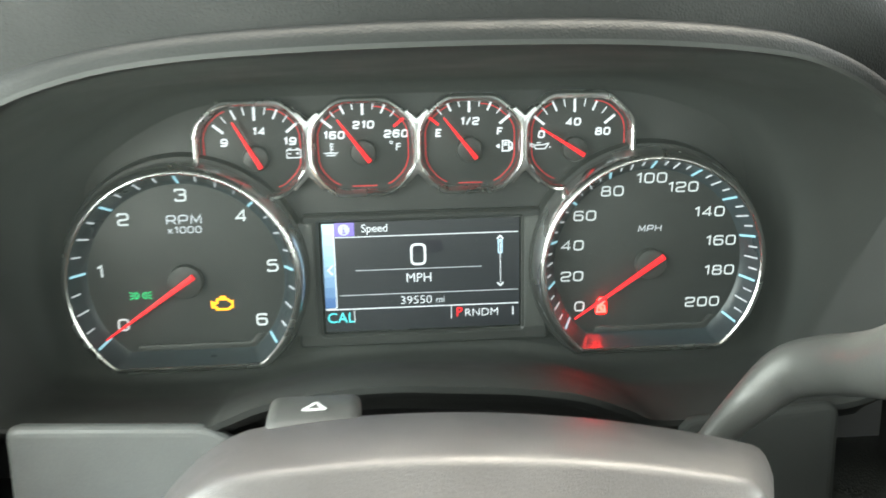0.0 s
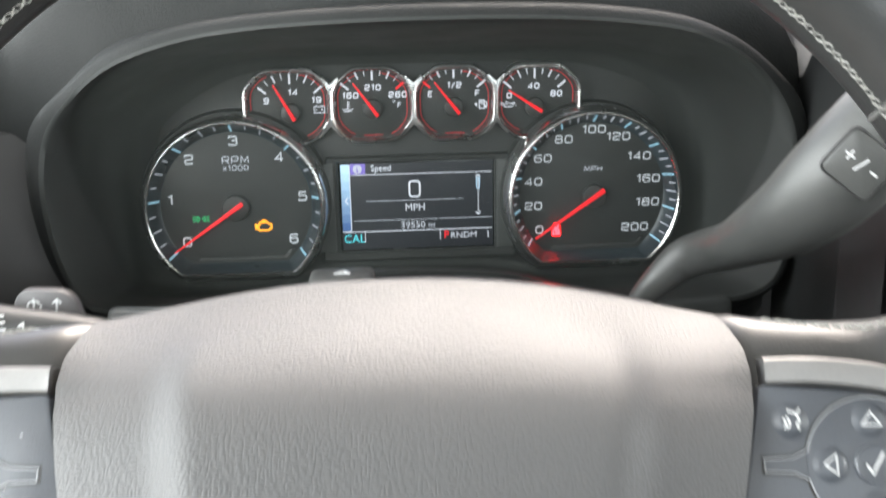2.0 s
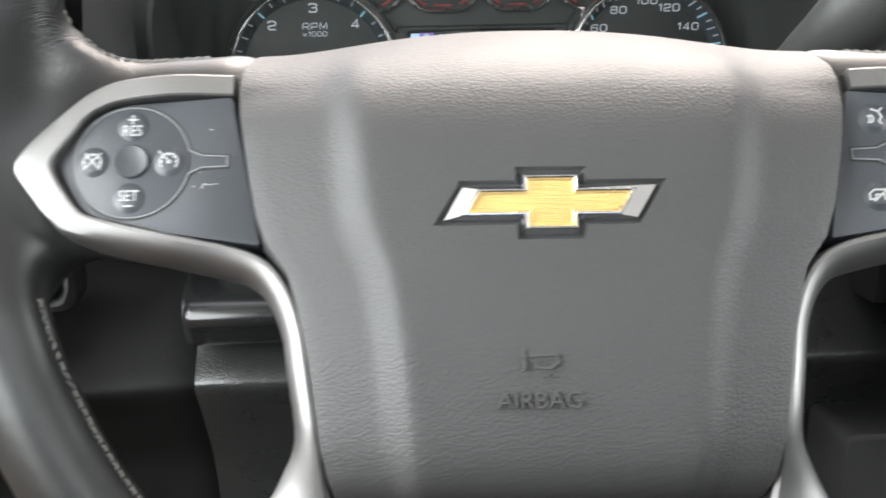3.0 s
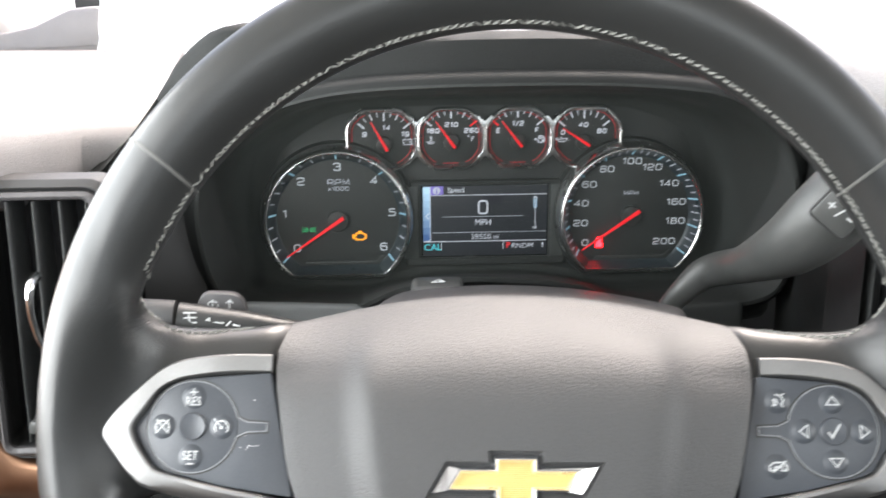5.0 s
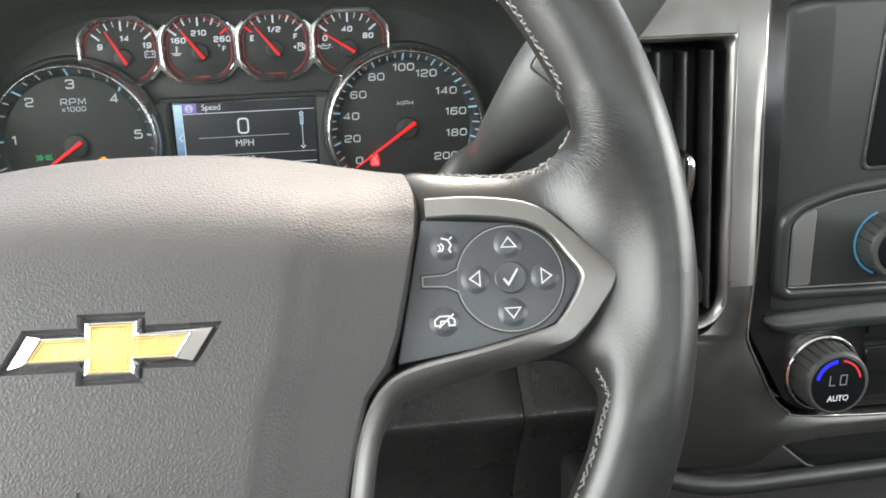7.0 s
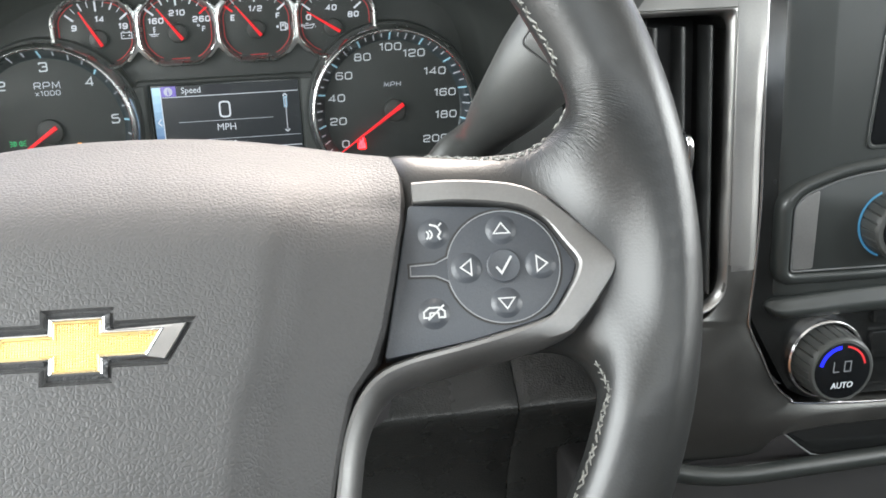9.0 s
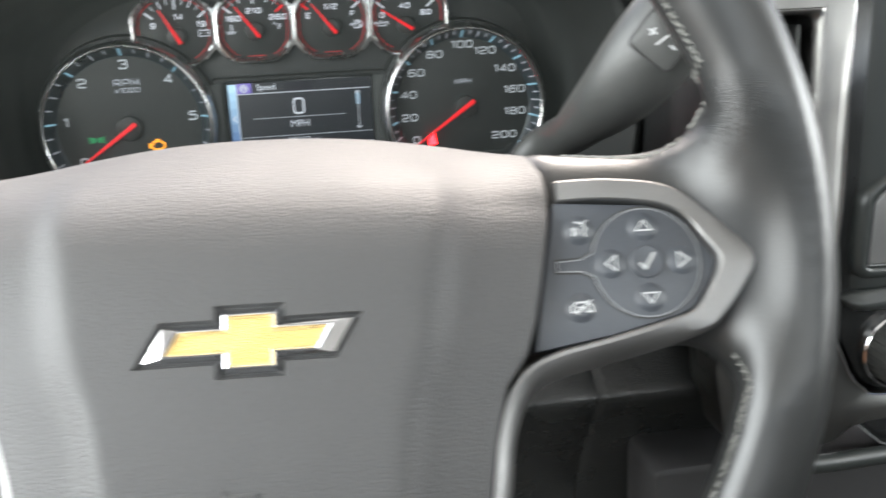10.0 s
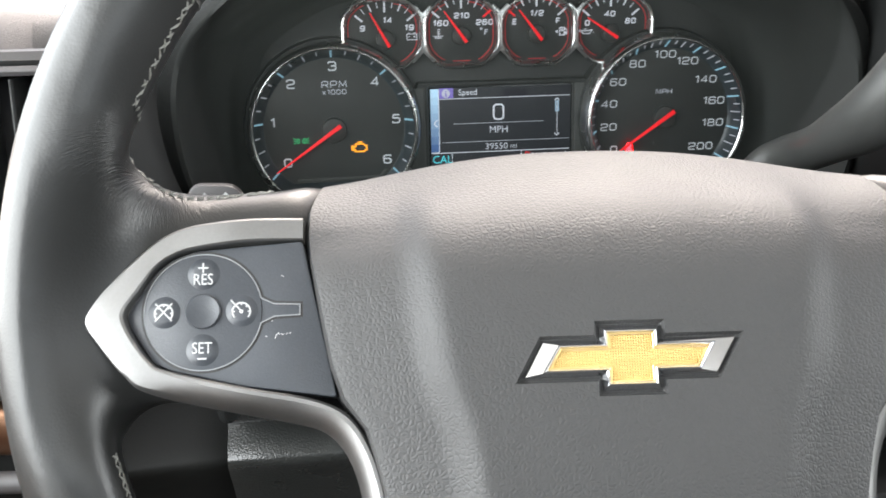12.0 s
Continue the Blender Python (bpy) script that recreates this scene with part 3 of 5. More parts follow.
# grey satin ledge panels under the cowl, beside the column; right one darkened for shade
for pts in ([(-184, -150), (-182.5, -43), (-97, -47.2), (-84, -55), (-66, -86), (-62, -150)], [(112, -55), (186, -50), (187, -150), (112, -150)]):
    shape = rounded(pts, [3, 7, 9, 7, 7, 3] if pts[0][0] < 0 else 8, 6)
    rings = [[P(u, w, v) for u, v in (offset(shape, -d) if d else shape)] for d, w in ((1.2, 64), (0.4, 66.3), (0, 67.6), (0.3, 69.4), (1.2, 70.7), (2.6, 71.3), (4.5, 71.5))]
    # Right panel takes dark cowl plastic to stand in for the lever's shade.
    part("ledge_panel", loft(rings), LEDGE if pts[0][0] < 0 else COWL, dash, "ledge panel, satin grey left, darkened for shade right", sharp=3)

# knee panels below the column
KNEE = [(40, -90), (92, -118), (108, -138), (124, -156), (136, -167), (139, -173), (135, -181), (118, -204), (92, -250), (74, -340), (60, -520)]


def knee(u0, u1, dw=0.0, bend=0.0):
    prof = spline(KNEE, 4)
    steps = [(u0, 0.15), (u0 + 0.5, 0)] + [(u0 + (u1 - u0) * i / 12, 0) for i in range(1, 12)] + [(u1 - 0.5, 0), (u1, 0.15)]
    rings = []
    for u, k in steps:
        back = dw - bend * ((u1 - u) / (u1 - u0)) ** 1.3
        rings.append([P(u, w + back - 3 * k, v) for w, v in prof] + [P(u, w + back - 14, v) for w, v in reversed(prof)])
    return loft(rings)


# Left panel is bent and blackened to stand in for shade.
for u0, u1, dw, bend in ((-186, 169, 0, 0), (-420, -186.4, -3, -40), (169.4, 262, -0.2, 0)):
    part("knee_panel", knee(u0, u1, dw, bend), KNEESHADE if bend else KNEEVINYL, dash, "dark grained knee bolster panel, left one blackened for shade")
# closed back of the dashboard behind the cluster and the gaps beside it
part("rear_panel", plate(rounded([(-420, -330), (420, -330), (420, 70), (-420, 70)], 6, 3), -70, -60, 1), RUBBER, dash, "black inner panel behind the cowl")
# fascia between cowl and vents
for u0, u1 in ((223, 246),):
    rings = [[P(u0, 40, v), P(u0, w - 6, v), P(u1, w, v), P(u1, 40, v)] for w, v in ((84, 92), (108, 90), (130, 80), (146, 62), (152, 0), (150, -80), (140, -140))]
    part("fascia_panel", loft(rings), PLASTIC, dash, "dark plastic fascia beside the cowl", sharp=25)

rings = [[P(-207, 0, v), P(-207, w - 60, v), P(-246, w - 45, v), P(-246, 0, v)] for w, v in ((60, 80), (90, 72), (112, 56), (124, 20), (126, -60), (122, -140))]
part("fascia_panel", loft(rings), RUBBER, dash, "black recessed panel beside the cowl", sharp=25)

# pillar foot and black seal where pad and windshield meet
base = part("trim_pillar_foot", plate(rounded([(-600, 96), (-404, 106), (-400, 150), (-416, 157), (-446, 154), (-490, 134), (-600, 112)], 5, 4), -480, -440, 6), PAD, None)
base.matrix_world = MK
tagged(base, "grey moulded pillar foot beside the windshield", "pillar trim", kind="structure")
seal = part("trim_seal", plate(rounded([(-452, 150), (-400, 150), (-400, 178), (-452, 178)], 4, 3), -500, -482, 3), RUBBER, None)
seal.matrix_world = MK
tagged(seal, "black rubber windshield seal", "seal", kind="structure")

# ---- instrument cluster ----
cluster = thing("instrument_cluster", "lit instrument cluster with two dials, four gauges and a display", "instrument cluster", MK)
part("face_panel", plate(rounded([(-192, -64), (194, -64), (194, 60), (150, 100), (-150, 100), (-192, 60)], 20), -14, -7, 1), FACE, cluster, "dark matt cluster face")


def dial_outline(cu, r, low, n=72):
    pts = []
    a0 = math.degrees(math.asin(max(low / r, -0.999)))
    for i in range(n + 1):
        a = radians(a0 + (180 - 2 * a0) * i / n)
        pts.append((cu + r * math.cos(a), r * math.sin(a)))
    return rounded(pts, [9] + [0] * (n - 1) + [9], 5) if n else pts


def big_dial(name, cu, label):
    face = part(name, plate(dial_outline(cu, 55, -42.0), -12, 2, 0.2), DIAL, cluster, label)
    o = lambda r, low, w: [P(u, w, v) for u, v in dial_outline(cu, r, low)]
    part("surround", loft([o(61.4, -50.6, -7.5), o(60.8, -50, -3), o(59.8, -48, -0.6), o(57.4, -44.6, -0.6)], cap=False), FACE, face, "dark moulded surround")
    ring = loft([o(58.2, -44.8, -1), o(58.1, -44.7, 6), o(57.6, -44.3, 10), o(56.6, -43.4, 12.6), o(55.4, -42.3, 13.7), o(54.4, -41.4, 13.9), o(53.6, -40.8, 13.2)], cap=False)
    part("bezel_ring", ring, BEZEL, face, "chrome bezel ring")
    part("tick_band", loft([o(53.7, -40.9, 13.3), o(52.2, -39.8, 9.6), o(50.2, -38.4, 5.8), o(48.0, -36.8, 2.3), o(47.4, -36.4, 2.0)], cap=False), BAND, face, "steep blue-grey tick band")
    part("lower_step", plate(rounded([(cu - 27, -36), (cu + 31, -36), (cu + 36, -29), (cu + 33, -28.5), (cu + 29, -33), (cu - 26, -33)], 1.0, 3), 1.9, 3.0, 0.4), DIAL, face)
    return face


def tick(cu, ang, r0, r1, width, material, parent):
    """A raised mark on the sloping band."""
    c, s = math.cos(radians(ang)), math.sin(radians(ang))
    h = lambda r: 2.7 + max(r - 48.0, 0) * 1.9
    bm = bmesh.new()
    q = [bm.verts.new(P(cu + (r - z * 0.9) * c - k * s * width / 2, h(r) + z * 0.4, (r - z * 0.9) * s + k * c * width / 2)) for z in (-0.2, 0.25) for r, k in ((r0, -1), (r1, -1), (r1, 1), (r0, 1))]
    for f in ((4, 5, 6, 7), (0, 1, 5, 4), (1, 2, 6, 5), (2, 3, 7, 6), (3, 0, 4, 7), (3, 2, 1, 0)):
        bm.faces.new([q[i] for i in f])
    part("tick", bm, material, parent, flat=True)


def needle(cu, cv, ang, tip, tail, wide, parent, w, hub_r):
    part("needle_hub", plate(circle(cu, cv, hub_r), w - 6, w - 0.9, 1.2), CAP, parent, "dark grey round needle cap")
    c, s = math.cos(radians(ang)), math.sin(radians(ang))
    pt = lambda r, k: (cu + r * c - k * s, cv + r * s + k * c)
    out = [pt(-tail, -wide / 2), pt(tip, -0.35), pt(tip, 0.35), pt(-tail, wide / 2)]
    part("needle", plate(rounded(out, 0.3, 2), w - 0.6, w + 0.8, 0.3), R_LIT, parent, "glowing red pointer")


def moved(lines, cu, cv, k):
    """Lines drawn about the origin, scaled and moved."""
    return [[(cu + u * k, cv + v * k) for u, v in line] for line in lines]


tach = big_dial("tachometer", -114.5, "round tachometer dial, pointer at zero")
for i in range(25):
    ang = 216 - 42 * i / 4
    major, mid = i % 4 == 0, i % 4 == 2
    tick(-114.5, ang, 48.1 if major else (49.2 if mid else 50.2), 52.7, 1.1 if major else 0.7, B_LIT if major else W_DIM, tach)
for i, (u, v) in enumerate([(-33, -22), (-41.5, 5.5), (-28, 31), (0, 42), (28, 31), (41.5, 5.5), (34.5, -22)]):
    dial_text("numeral", str(i), -114 + u, v, 2.2, 6.3, W_NUM, tach, 0.88, 0.145)
dial_text("lettering", "RPM", -113.3, 30.0, 2.2, 4.7, W_DIM, tach, 1.0, 0.13)
dial_text("lettering", "x1000", -113.4, 24.9, 2.2, 3.4, W_DIM, tach, 0.85, 0.14)
needle(-114.8, -0.6, 214.5, 48.5, 5.5, 2.8, tach, 7, 8.4)
lamp = [arc(-4.4, 0, 2.7, -90, 90, 8) + [(-4.4, -2.7)]] + [[(-9.4, d), (-5.7, d * 0.55)] for d in (-3.2, 0, 3.2)]
lamp += [arc(4.4, 0, 2.7, 90, 270, 8) + [(4.4, 2.7)]] + [[(9.4, d), (5.7, d * 0.55)] for d in (-3.2, 0, 3.2)]
part("lamp_telltale", strokes(moved(lamp, -137.3, -7.3, 0.56), 0.5, 2.2), G_LIT, tach, "green lit side lamp symbol")
eng = [[(-6, 0), (-6, -3), (-4.5, -3), (-4.5, -4.5), (3.5, -4.5), (4.7, -3.1), (6, -3.1), (6, 0.9), (4.4, 0.9), (3, 2.5), (-4, 2.5), (-4, 0), (-6, 0)], [(-2, 4.1), (2, 4.1)], [(0, 4.1), (0, 2.5)], [(-7.4, 1.5), (-7.4, -3.5)]]
part("engine_telltale", strokes(moved(eng, -97.8, -12.6, 0.74), 0.95, 2.2), A_LIT, tach, "amber lit engine symbol")

speedo = big_dial("speedometer", 114.5, "round speedometer dial, pointer at zero")
for i in range(41):
    ang = 215 - 250 * i / 40
    major, mid = i % 4 == 0, i % 2 == 0
    tick(114.5, ang, 48.1 if major else (49 if mid else 50.4), 52.7, 1.0 if major else 0.65, B_LIT if major else W_DIM, speedo)
for i, (u, v) in enumerate([(-34, -22), (-38, -6), (-38, 10), (-32, 25), (-18.5, 37), (1, 43), (17, 38), (31, 25), (37.5, 10), (37.5, -5.5), (29.5, -22)]):
    dial_text("numeral", str(i * 20), 114 + u, v, 2.2, 5.2, W_NUM, speedo, 0.98, 0.14, 0.06)
dial_text("lettering", "MPH", 115, 17.5, 2.2, 3.4, W_DIM, speedo, 0.95, 0.13, 0.15)
needle(115.5, -0.4, 214.5, 47, 7.5, 2.8, speedo, 7, 7.8)
belt = [circle(0, 3.6, 1.5, 12) + [(1.5, 3.6)], [(-2.5, -3.2), (-1.9, 0.5), (0, 1.6), (1.9, 0.5), (2.5, -3.2), (-2.5, -3.2)], [(-1.3, 1), (2.1, -3.2)], [(-1.1, -1.2), (1.1, -1.2)], [(0, -2.4), (0, 1.3)]]
# Added glowing plate: the red bloom round the symbol, built as a shape.
part("belt_bloom", plate(rounded(box(88.2, 94.4, -27, -18.4), 2.6, 4), 1.9, 2.12, 0.05), R_BLOOM, speedo, "glowing red plate for the belt symbol's bloom")
part("belt_telltale", strokes(moved(belt, 91.2, -22.6, 0.85), 1.0, 2.2), BELT, speedo, "bright red lit seat belt symbol")


# four small gauges
def octagon(cu, half, flat, d=0.0):
    pts = [(cu - flat - d * 0.4, 85 + d), (cu - half - d, 73 + d * 0.3), (cu - half - d, 51 - d * 0.3), (cu - 14.5 - d * 0.4, 38.5 - d)]
    return rounded(pts + [(2 * cu - u, v) for u, v in reversed(pts)], 5.5, 5)


def small_gauge(name, cu, half, flat, hub, label, words, angle, red_tick=None):
    face = part(name, plate(octagon(cu, half, flat, -1.5), -9, -4.5, 0.2), DIAL, cluster, label)
    rings = [[P(u, w, v) for u, v in octagon(cu, half, flat, d)] for d, w in ((1.0, -7.5), (0.8, -0.6), (0.2, 0.9), (-0.8, 1.2), (-1.8, 0.6), (-2.4, -1.0), (-2.6, -4.6))]
    part("bezel_ring", loft(rings, cap=False), BEZEL, face, "satin chrome bezel ring")
    o = octagon(cu, half, flat, -4.0)
    n = len(o)
    runs = [o[int(n * a):int(n * b) + 1] for a, b in ((0.06, 0.44), (0.56, 0.98))]
    runs += [[(cu - 6, 42.4), (cu + 6, 42.4)]]
    part("red_outline", strokes(runs, 0.42, -4.4, 0.2), R_RIM, face, "glowing red line round the gauge")
    for i in range(9):
        ang = 140.5 - 12.7 * i
        major, mid = i in (0, 4, 8), i % 2 == 0
        c, s = math.cos(radians(ang)), math.sin(radians(ang))
        r1 = min(24.4 / max(s, 0.01), 25.6)
        r0 = r1 - (6.4 if major else (5.0 if mid else 3.9))
        m = R_LIT if red_tick == i else W_LIT
        part("tick", strokes([[(hub[0] + c * r0, hub[1] + s * r0), (hub[0] + c * r1, hub[1] + s * r1)]], 1.2 if major else (0.9 if mid else 0.5), -4.4), m, face)
    for s, u, v in words:
        dial_text("numeral", s, u, v, -4.4, 3.9, W_LIT, face, 0.85, 0.21, 0.1)
    needle(hub[0], hub[1], angle, 20.5, 5.2, 2.2, face, 0.2, 6.2)
    return face


volt = small_gauge("voltmeter_gauge", -79.3, 27, 15, (-77.6, 57.7), "octagonal volt gauge with chrome rim", [("9", -92.5, 65.5), ("14", -75.7, 70.5), ("19", -61.2, 65.4)], 119)
temp = small_gauge("coolant_gauge", -26, 25.8, 12.5, (-26, 59), "octagonal coolant temperature gauge with chrome rim", [("160", -39.9, 67.6), ("210", -25.6, 72.3), ("260", -9.9, 67.6)], 126, 8)
fuel = small_gauge("fuel_gauge", 26, 25.8, 12.5, (25.6, 59), "octagonal fuel gauge with chrome rim, nearly empty", [("E", 10.7, 67.3), ("1/2", 26, 72.6), ("F", 40.7, 67.3)], 128, 0)
oil = small_gauge("oil_gauge", 79.3, 27, 15, (77.4, 57.7), "octagonal oil pressure gauge with chrome rim", [("0", 61.2, 65.2), ("40", 76.9, 70.9), ("80", 91.6, 65.9)], 147)
for m in (-52.4, 0.0, 52.4):
    part("bezel_bridge", plate(rounded([(m, 56.5), (m - 2.2, 52.5), (m - 8.6, 43.2), (m - 6.4, 41.6), (m, 48.4), (m + 6.4, 41.6), (m + 8.6, 43.2), (m + 2.2, 52.5)], 0.6, 2), -7, 0.9, 0.5), BEZEL, cluster, "satin chrome bridge between gauges")
    part("bezel_bridge", plate(rounded([(m, 67.5), (m - 2.0, 72), (m - 6.6, 78.2), (m - 4.6, 79.8), (m, 75.2), (m + 4.6, 79.8), (m + 6.6, 78.2), (m + 2.0, 72)], 0.6, 2), -7, 0.9, 0.5), BEZEL, cluster, "satin chrome bridge between gauges")
text("lettering", "F", -9.4, 61.2, -4.4, 3.4, W_LIT, temp, 1.15, 0.1, 0.008)
part("degree_mark", strokes([circle(-12.4, 63.4, 0.65, 10) + [(-11.75, 63.4)]], 0.35, -4.4), W_LIT, temp)
batt = [[(-3.5, -2), (3.5, -2), (3.5, 2), (-3.5, 2), (-3.5, -2)], [(-2.6, 2.7), (-1.2, 2.7)], [(1.2, 2.7), (2.6, 2.7)], [(-2.6, 0.1), (-1.4, 0.1)], [(1.2, 0.1), (2.6, 0.1)], [(1.9, 0.8), (1.9, -0.6)]]
part("battery_symbol", strokes(moved(batt, -59.6, 59.2, 0.95), 0.45, -4.4), W_LIT, volt)
cool = [[(0, -1), (0, 4)], [(0, 3.6), (1.4, 3.6)], [(0, 2.2), (1.4, 2.2)], [(0, 0.8), (1.4, 0.8)], [(-3.5, -0.8), (-2.3, -1.4), (-1.2, -0.8), (0, -1.4), (1.2, -0.8), (2.4, -1.4), (3.4, -0.8)], [(-2.5, -2.6), (-1.2, -2), (0, -2.6), (1.2, -2), (2.4, -2.6)]]
part("coolant_symbol", strokes(moved(cool, -41.7, 60.0, 0.95), 0.45, -4.4), W_LIT, temp)
pump = [[(-1.6, -2.5), (-1.6, 2.5), (1.5, 2.5), (1.5, -2.5)], [(-2.1, -2.5), (2.1, -2.5)], [(-0.9, 0.4), (0.8, 0.4)], [(-0.9, 1.4), (0.8, 1.4)], [(1.7, 2.1), (3.1, 1.1), (3.1, -1.7), (2.3, -1.7), (2.1, -0.3)], [(-3.9, 0.6), (-3.9, -0.8)], [(-3.4, 0.9), (-3.4, -1.1)], [(-4.4, 0.2), (-4.4, -0.4)]]
part("pump_symbol", strokes(moved(pump, 43.6, 60.1, 1.0), 0.62, -4.4), W_LIT, fuel)
can = [[(-3.3, -0.2), (-4.9, 0.6), (-4.5, 1.6), (-2.9, 0.8), (-2.3, -1.2), (2.7, -1.2), (4.7, 1.6)], [(-2.9, 0.8), (1.3, 0.8), (4.7, 1.6)], [(-1.7, 2), (0.5, 2)], [(5.3, 0), (5.3, -0.8)]]
part("oil_can_symbol", strokes(moved(can, 60.4, 59.2, 0.95), 0.5, -4.4), W_LIT, oil)

# display between the dials
disp = part("display", plate(rounded(box(-51.5, 52, -34.5, 26), 1.5), -9, -5, 0.4), GLOSS, cluster, "rectangular colour display")
part("display_frame", frame_ring(rounded([(-62, -40), (65, -40), (61, 29), (-58, 29)], 3), rounded(box(-49.8, 51.2, -33.6, 25), 1.0), -8, -2, 1.2), FACE, disp, "dark bevelled display frame")
for side in (-1, 1):
    part("side_cheek", plate(rounded([(side * 52.5, -33), (side * 63, -33), (side * 60, 25), (side * 52.5, 25)], 1.0, 3), -4, -1.2, 0.5), CAPGREY, disp, "grey bevelled cheek")
part("lcd", plate(box(-48.4, 50.4, -32.6, 24), -5.2, -4.7, 0.05), LCD, disp, "dark lit screen")
for k in range(8):
    v0, v1 = -20 + k * 5.45, -20 + (k + 1) * 5.45
    part("side_bar", plate(box(-48.2, -42.8, v0, v1), -4.8, -4.45, 0.02), BARS[k], disp, "pale blue shaded side bar")
part("side_edge", strokes([[(-48.2, -20.4), (-43.2, -20.4), (-42.5, -19.4), (-42.5, 23.6)]], 0.5, -4.5), W_LIT, disp)
part("side_arrow", strokes([[(-43.8, 2.4), (-46, 0), (-43.8, -2.4)]], 0.8, -4.4), W_LIT, disp)
part("info_tile", plate(box(-42, -32.3, 17.2, 24), -4.8, -4.5, 0.05), PURPLE, disp, "purple information tile")
part("info_disc", plate(circle(-37.4, 20.5, 2.9, 24), -4.7, -4.35, 0.05), W_DIM, disp)
part("info_letter", strokes([[(-37.4, 18.8), (-37.4, 20.7)], [(-37.4, 21.5), (-37.4, 22.2)], [(-38.2, 18.8), (-36.6, 18.8)], [(-38, 20.7), (-37.4, 20.7)]], 0.75, -4.36), PURPLE, disp)
for u0, u1, v, wd, m in ((-42, 49.5, 16.7, 0.42, W_LIT), (-32.4, 31.2, -0.7, 0.3, W_DIM), (-40.7, 49.5, -13.5, 0.3, W_DIM), (-47.5, 49.7, -20.8, 0.45, W_LIT)):
    part("screen_line", strokes([[(u0, v), (u1, v)]], wd, -4.6), m, disp)
for u, v0, v1 in ((-33.8, -28, -20.8), (15.4, -27.9, -20.8), (40.7, -9.5, 13)):
    part("screen_line", strokes([[(u, v0), (u, v1)]], 0.35, -4.6), W_LIT, disp)
part("scroll_bar", strokes([[(39.7, 6), (39.7, 12.6), (41.5, 12.6), (41.5, 6), (39.7, 6)]], 0.5, -4.6), BARS[7], disp, "pale blue scroll bar")
part("scroll_mark", strokes([[(39, 13.2), (40.6, 14.8), (42.2, 13.2)], [(39, -9.6), (40.6, -11.2), (42.2, -9.6)]], 0.7, -4.6), W_LIT, disp)
text("lettering", "Speed", -22.2, 20.3, -4.6, 4.0, W_LIT, disp, 0.95)
part("numeral", strokes([rounded([(-4.2, 1.6), (2.6, 1.6), (2.6, 11.8), (-4.2, 11.8)], 2.4, 4) + [rounded([(-4.2, 1.6), (2.6, 1.6), (2.6, 11.8), (-4.2, 11.8)], 2.4, 4)[0]]], 1.1, -4.6), W_LIT, disp, "large lit zero")
text("lettering", "MPH", -0.7, -5.4, -4.6, 4.7, W_LIT, disp, 0.98, bold=-0.006)
text("numeral", "39550", -2.4, -17.1, -4.6, 4.2, W_LIT, disp, 1.08, bold=-0.012)
text("lettering", "mi", 9.9, -17.4, -4.6, 3.4, W_DIM, disp, 0.95)
text("lettering", "CAL", -40.7, -25.2, -4.6, 5.3, CYAN, disp, 0.98, bold=-0.004)
text("lettering", "P", 19.4, -24.4, -4.6, 4.8, R_LIT, disp, 0.95)
text("lettering", "RNDM", 30.9, -25.0, -4.6, 4.0, W_LIT, disp, 1.05, bold=-0.012)
text("numeral", "1", 47.0, -24.9, -4.6, 4.3, W_LIT, disp, 0.95)

# clear lens over the cluster, meeting the cowl all round
LENSP = [(-60, 14), (-52, 16), (-30, 23), (0, 36), (51, 68), (90, 98), (112, 119), (125, 128)]


def lens_edge():
    pts = []
    for (u, v), (a, w, b) in zip(spline(BACK, 2, True), spline(LIP, 2, True)):
        lo, hi = 0.0, 1.0
        for _ in range(24):
            t = (lo + hi) / 2
            if -3 + (w + 3) * t < lerp_table(LENSP, v + (b - v) * t):
                lo = t
            else:
                hi = t
        pts.append((u + (a - u) * lo, v + (b - v) * lo))
    return pts


edge = lens_edge()
rings = [[P(u * k, lerp_table(LENSP, 25 + (v - 25) * k), 25 + (v - 25) * k) for u, v in edge] for k in (1.0, 0.88, 0.75, 0.6, 0.45, 0.3, 0.15, 0.04)]
# The lens's diffuse film imitates glare haze over the cluster.
part("lens", loft(rings, cap=False), LENS, cluster, "clear curved lens with a thin veil for glare haze")

# ---- steering column: shroud, hazard button ----
column = thing("steering_column", "grey-brown plastic steering column shroud", "steering column", MK)


def shroud():
    rings = []
    for w, vt, ul, ur in ((146, -13, -104, 113), (150, -9.5, -105, 117), (157, -6.8, -105, 119), (185, -2.6, -103, 107), (197.5, -1.2, -101, 101), (200, -1.1, -100.6, 100.6), (202, -1.6, -100.2, 100.2), (203.6, -3.0, -100, 100), (210, -9.5, -99, 98), (230, -24, -96, 96), (275, -52, -90, 90)):
        ring = []
        for i in range(45):
            u = ul + (ur - ul) * (0.5 - 0.5 * math.cos(math.pi * i / 44))
            v = vt - 0.00115 * (u + 15) ** 2 - 0.016 * max(0, -(u + 62)) ** 2 - 12 * (max(0, u - ur + 11) / 11) ** 2.4
            ring.append(P(u, w - 3 * max(0, (u - ur + 12) / 12) ** 2, v))
        for u, v in ((ur, -70), (ur - 10, -105), (50, -125), (-50, -125), (ul + 10, -105), (ul, -70)):
            ring.append(P(u, w, v))
        rings.append(ring)
    return loft(rings)


part("shroud", shroud(), COLUMN, column, "upper shroud with a rounded shoulder", sharp=50)
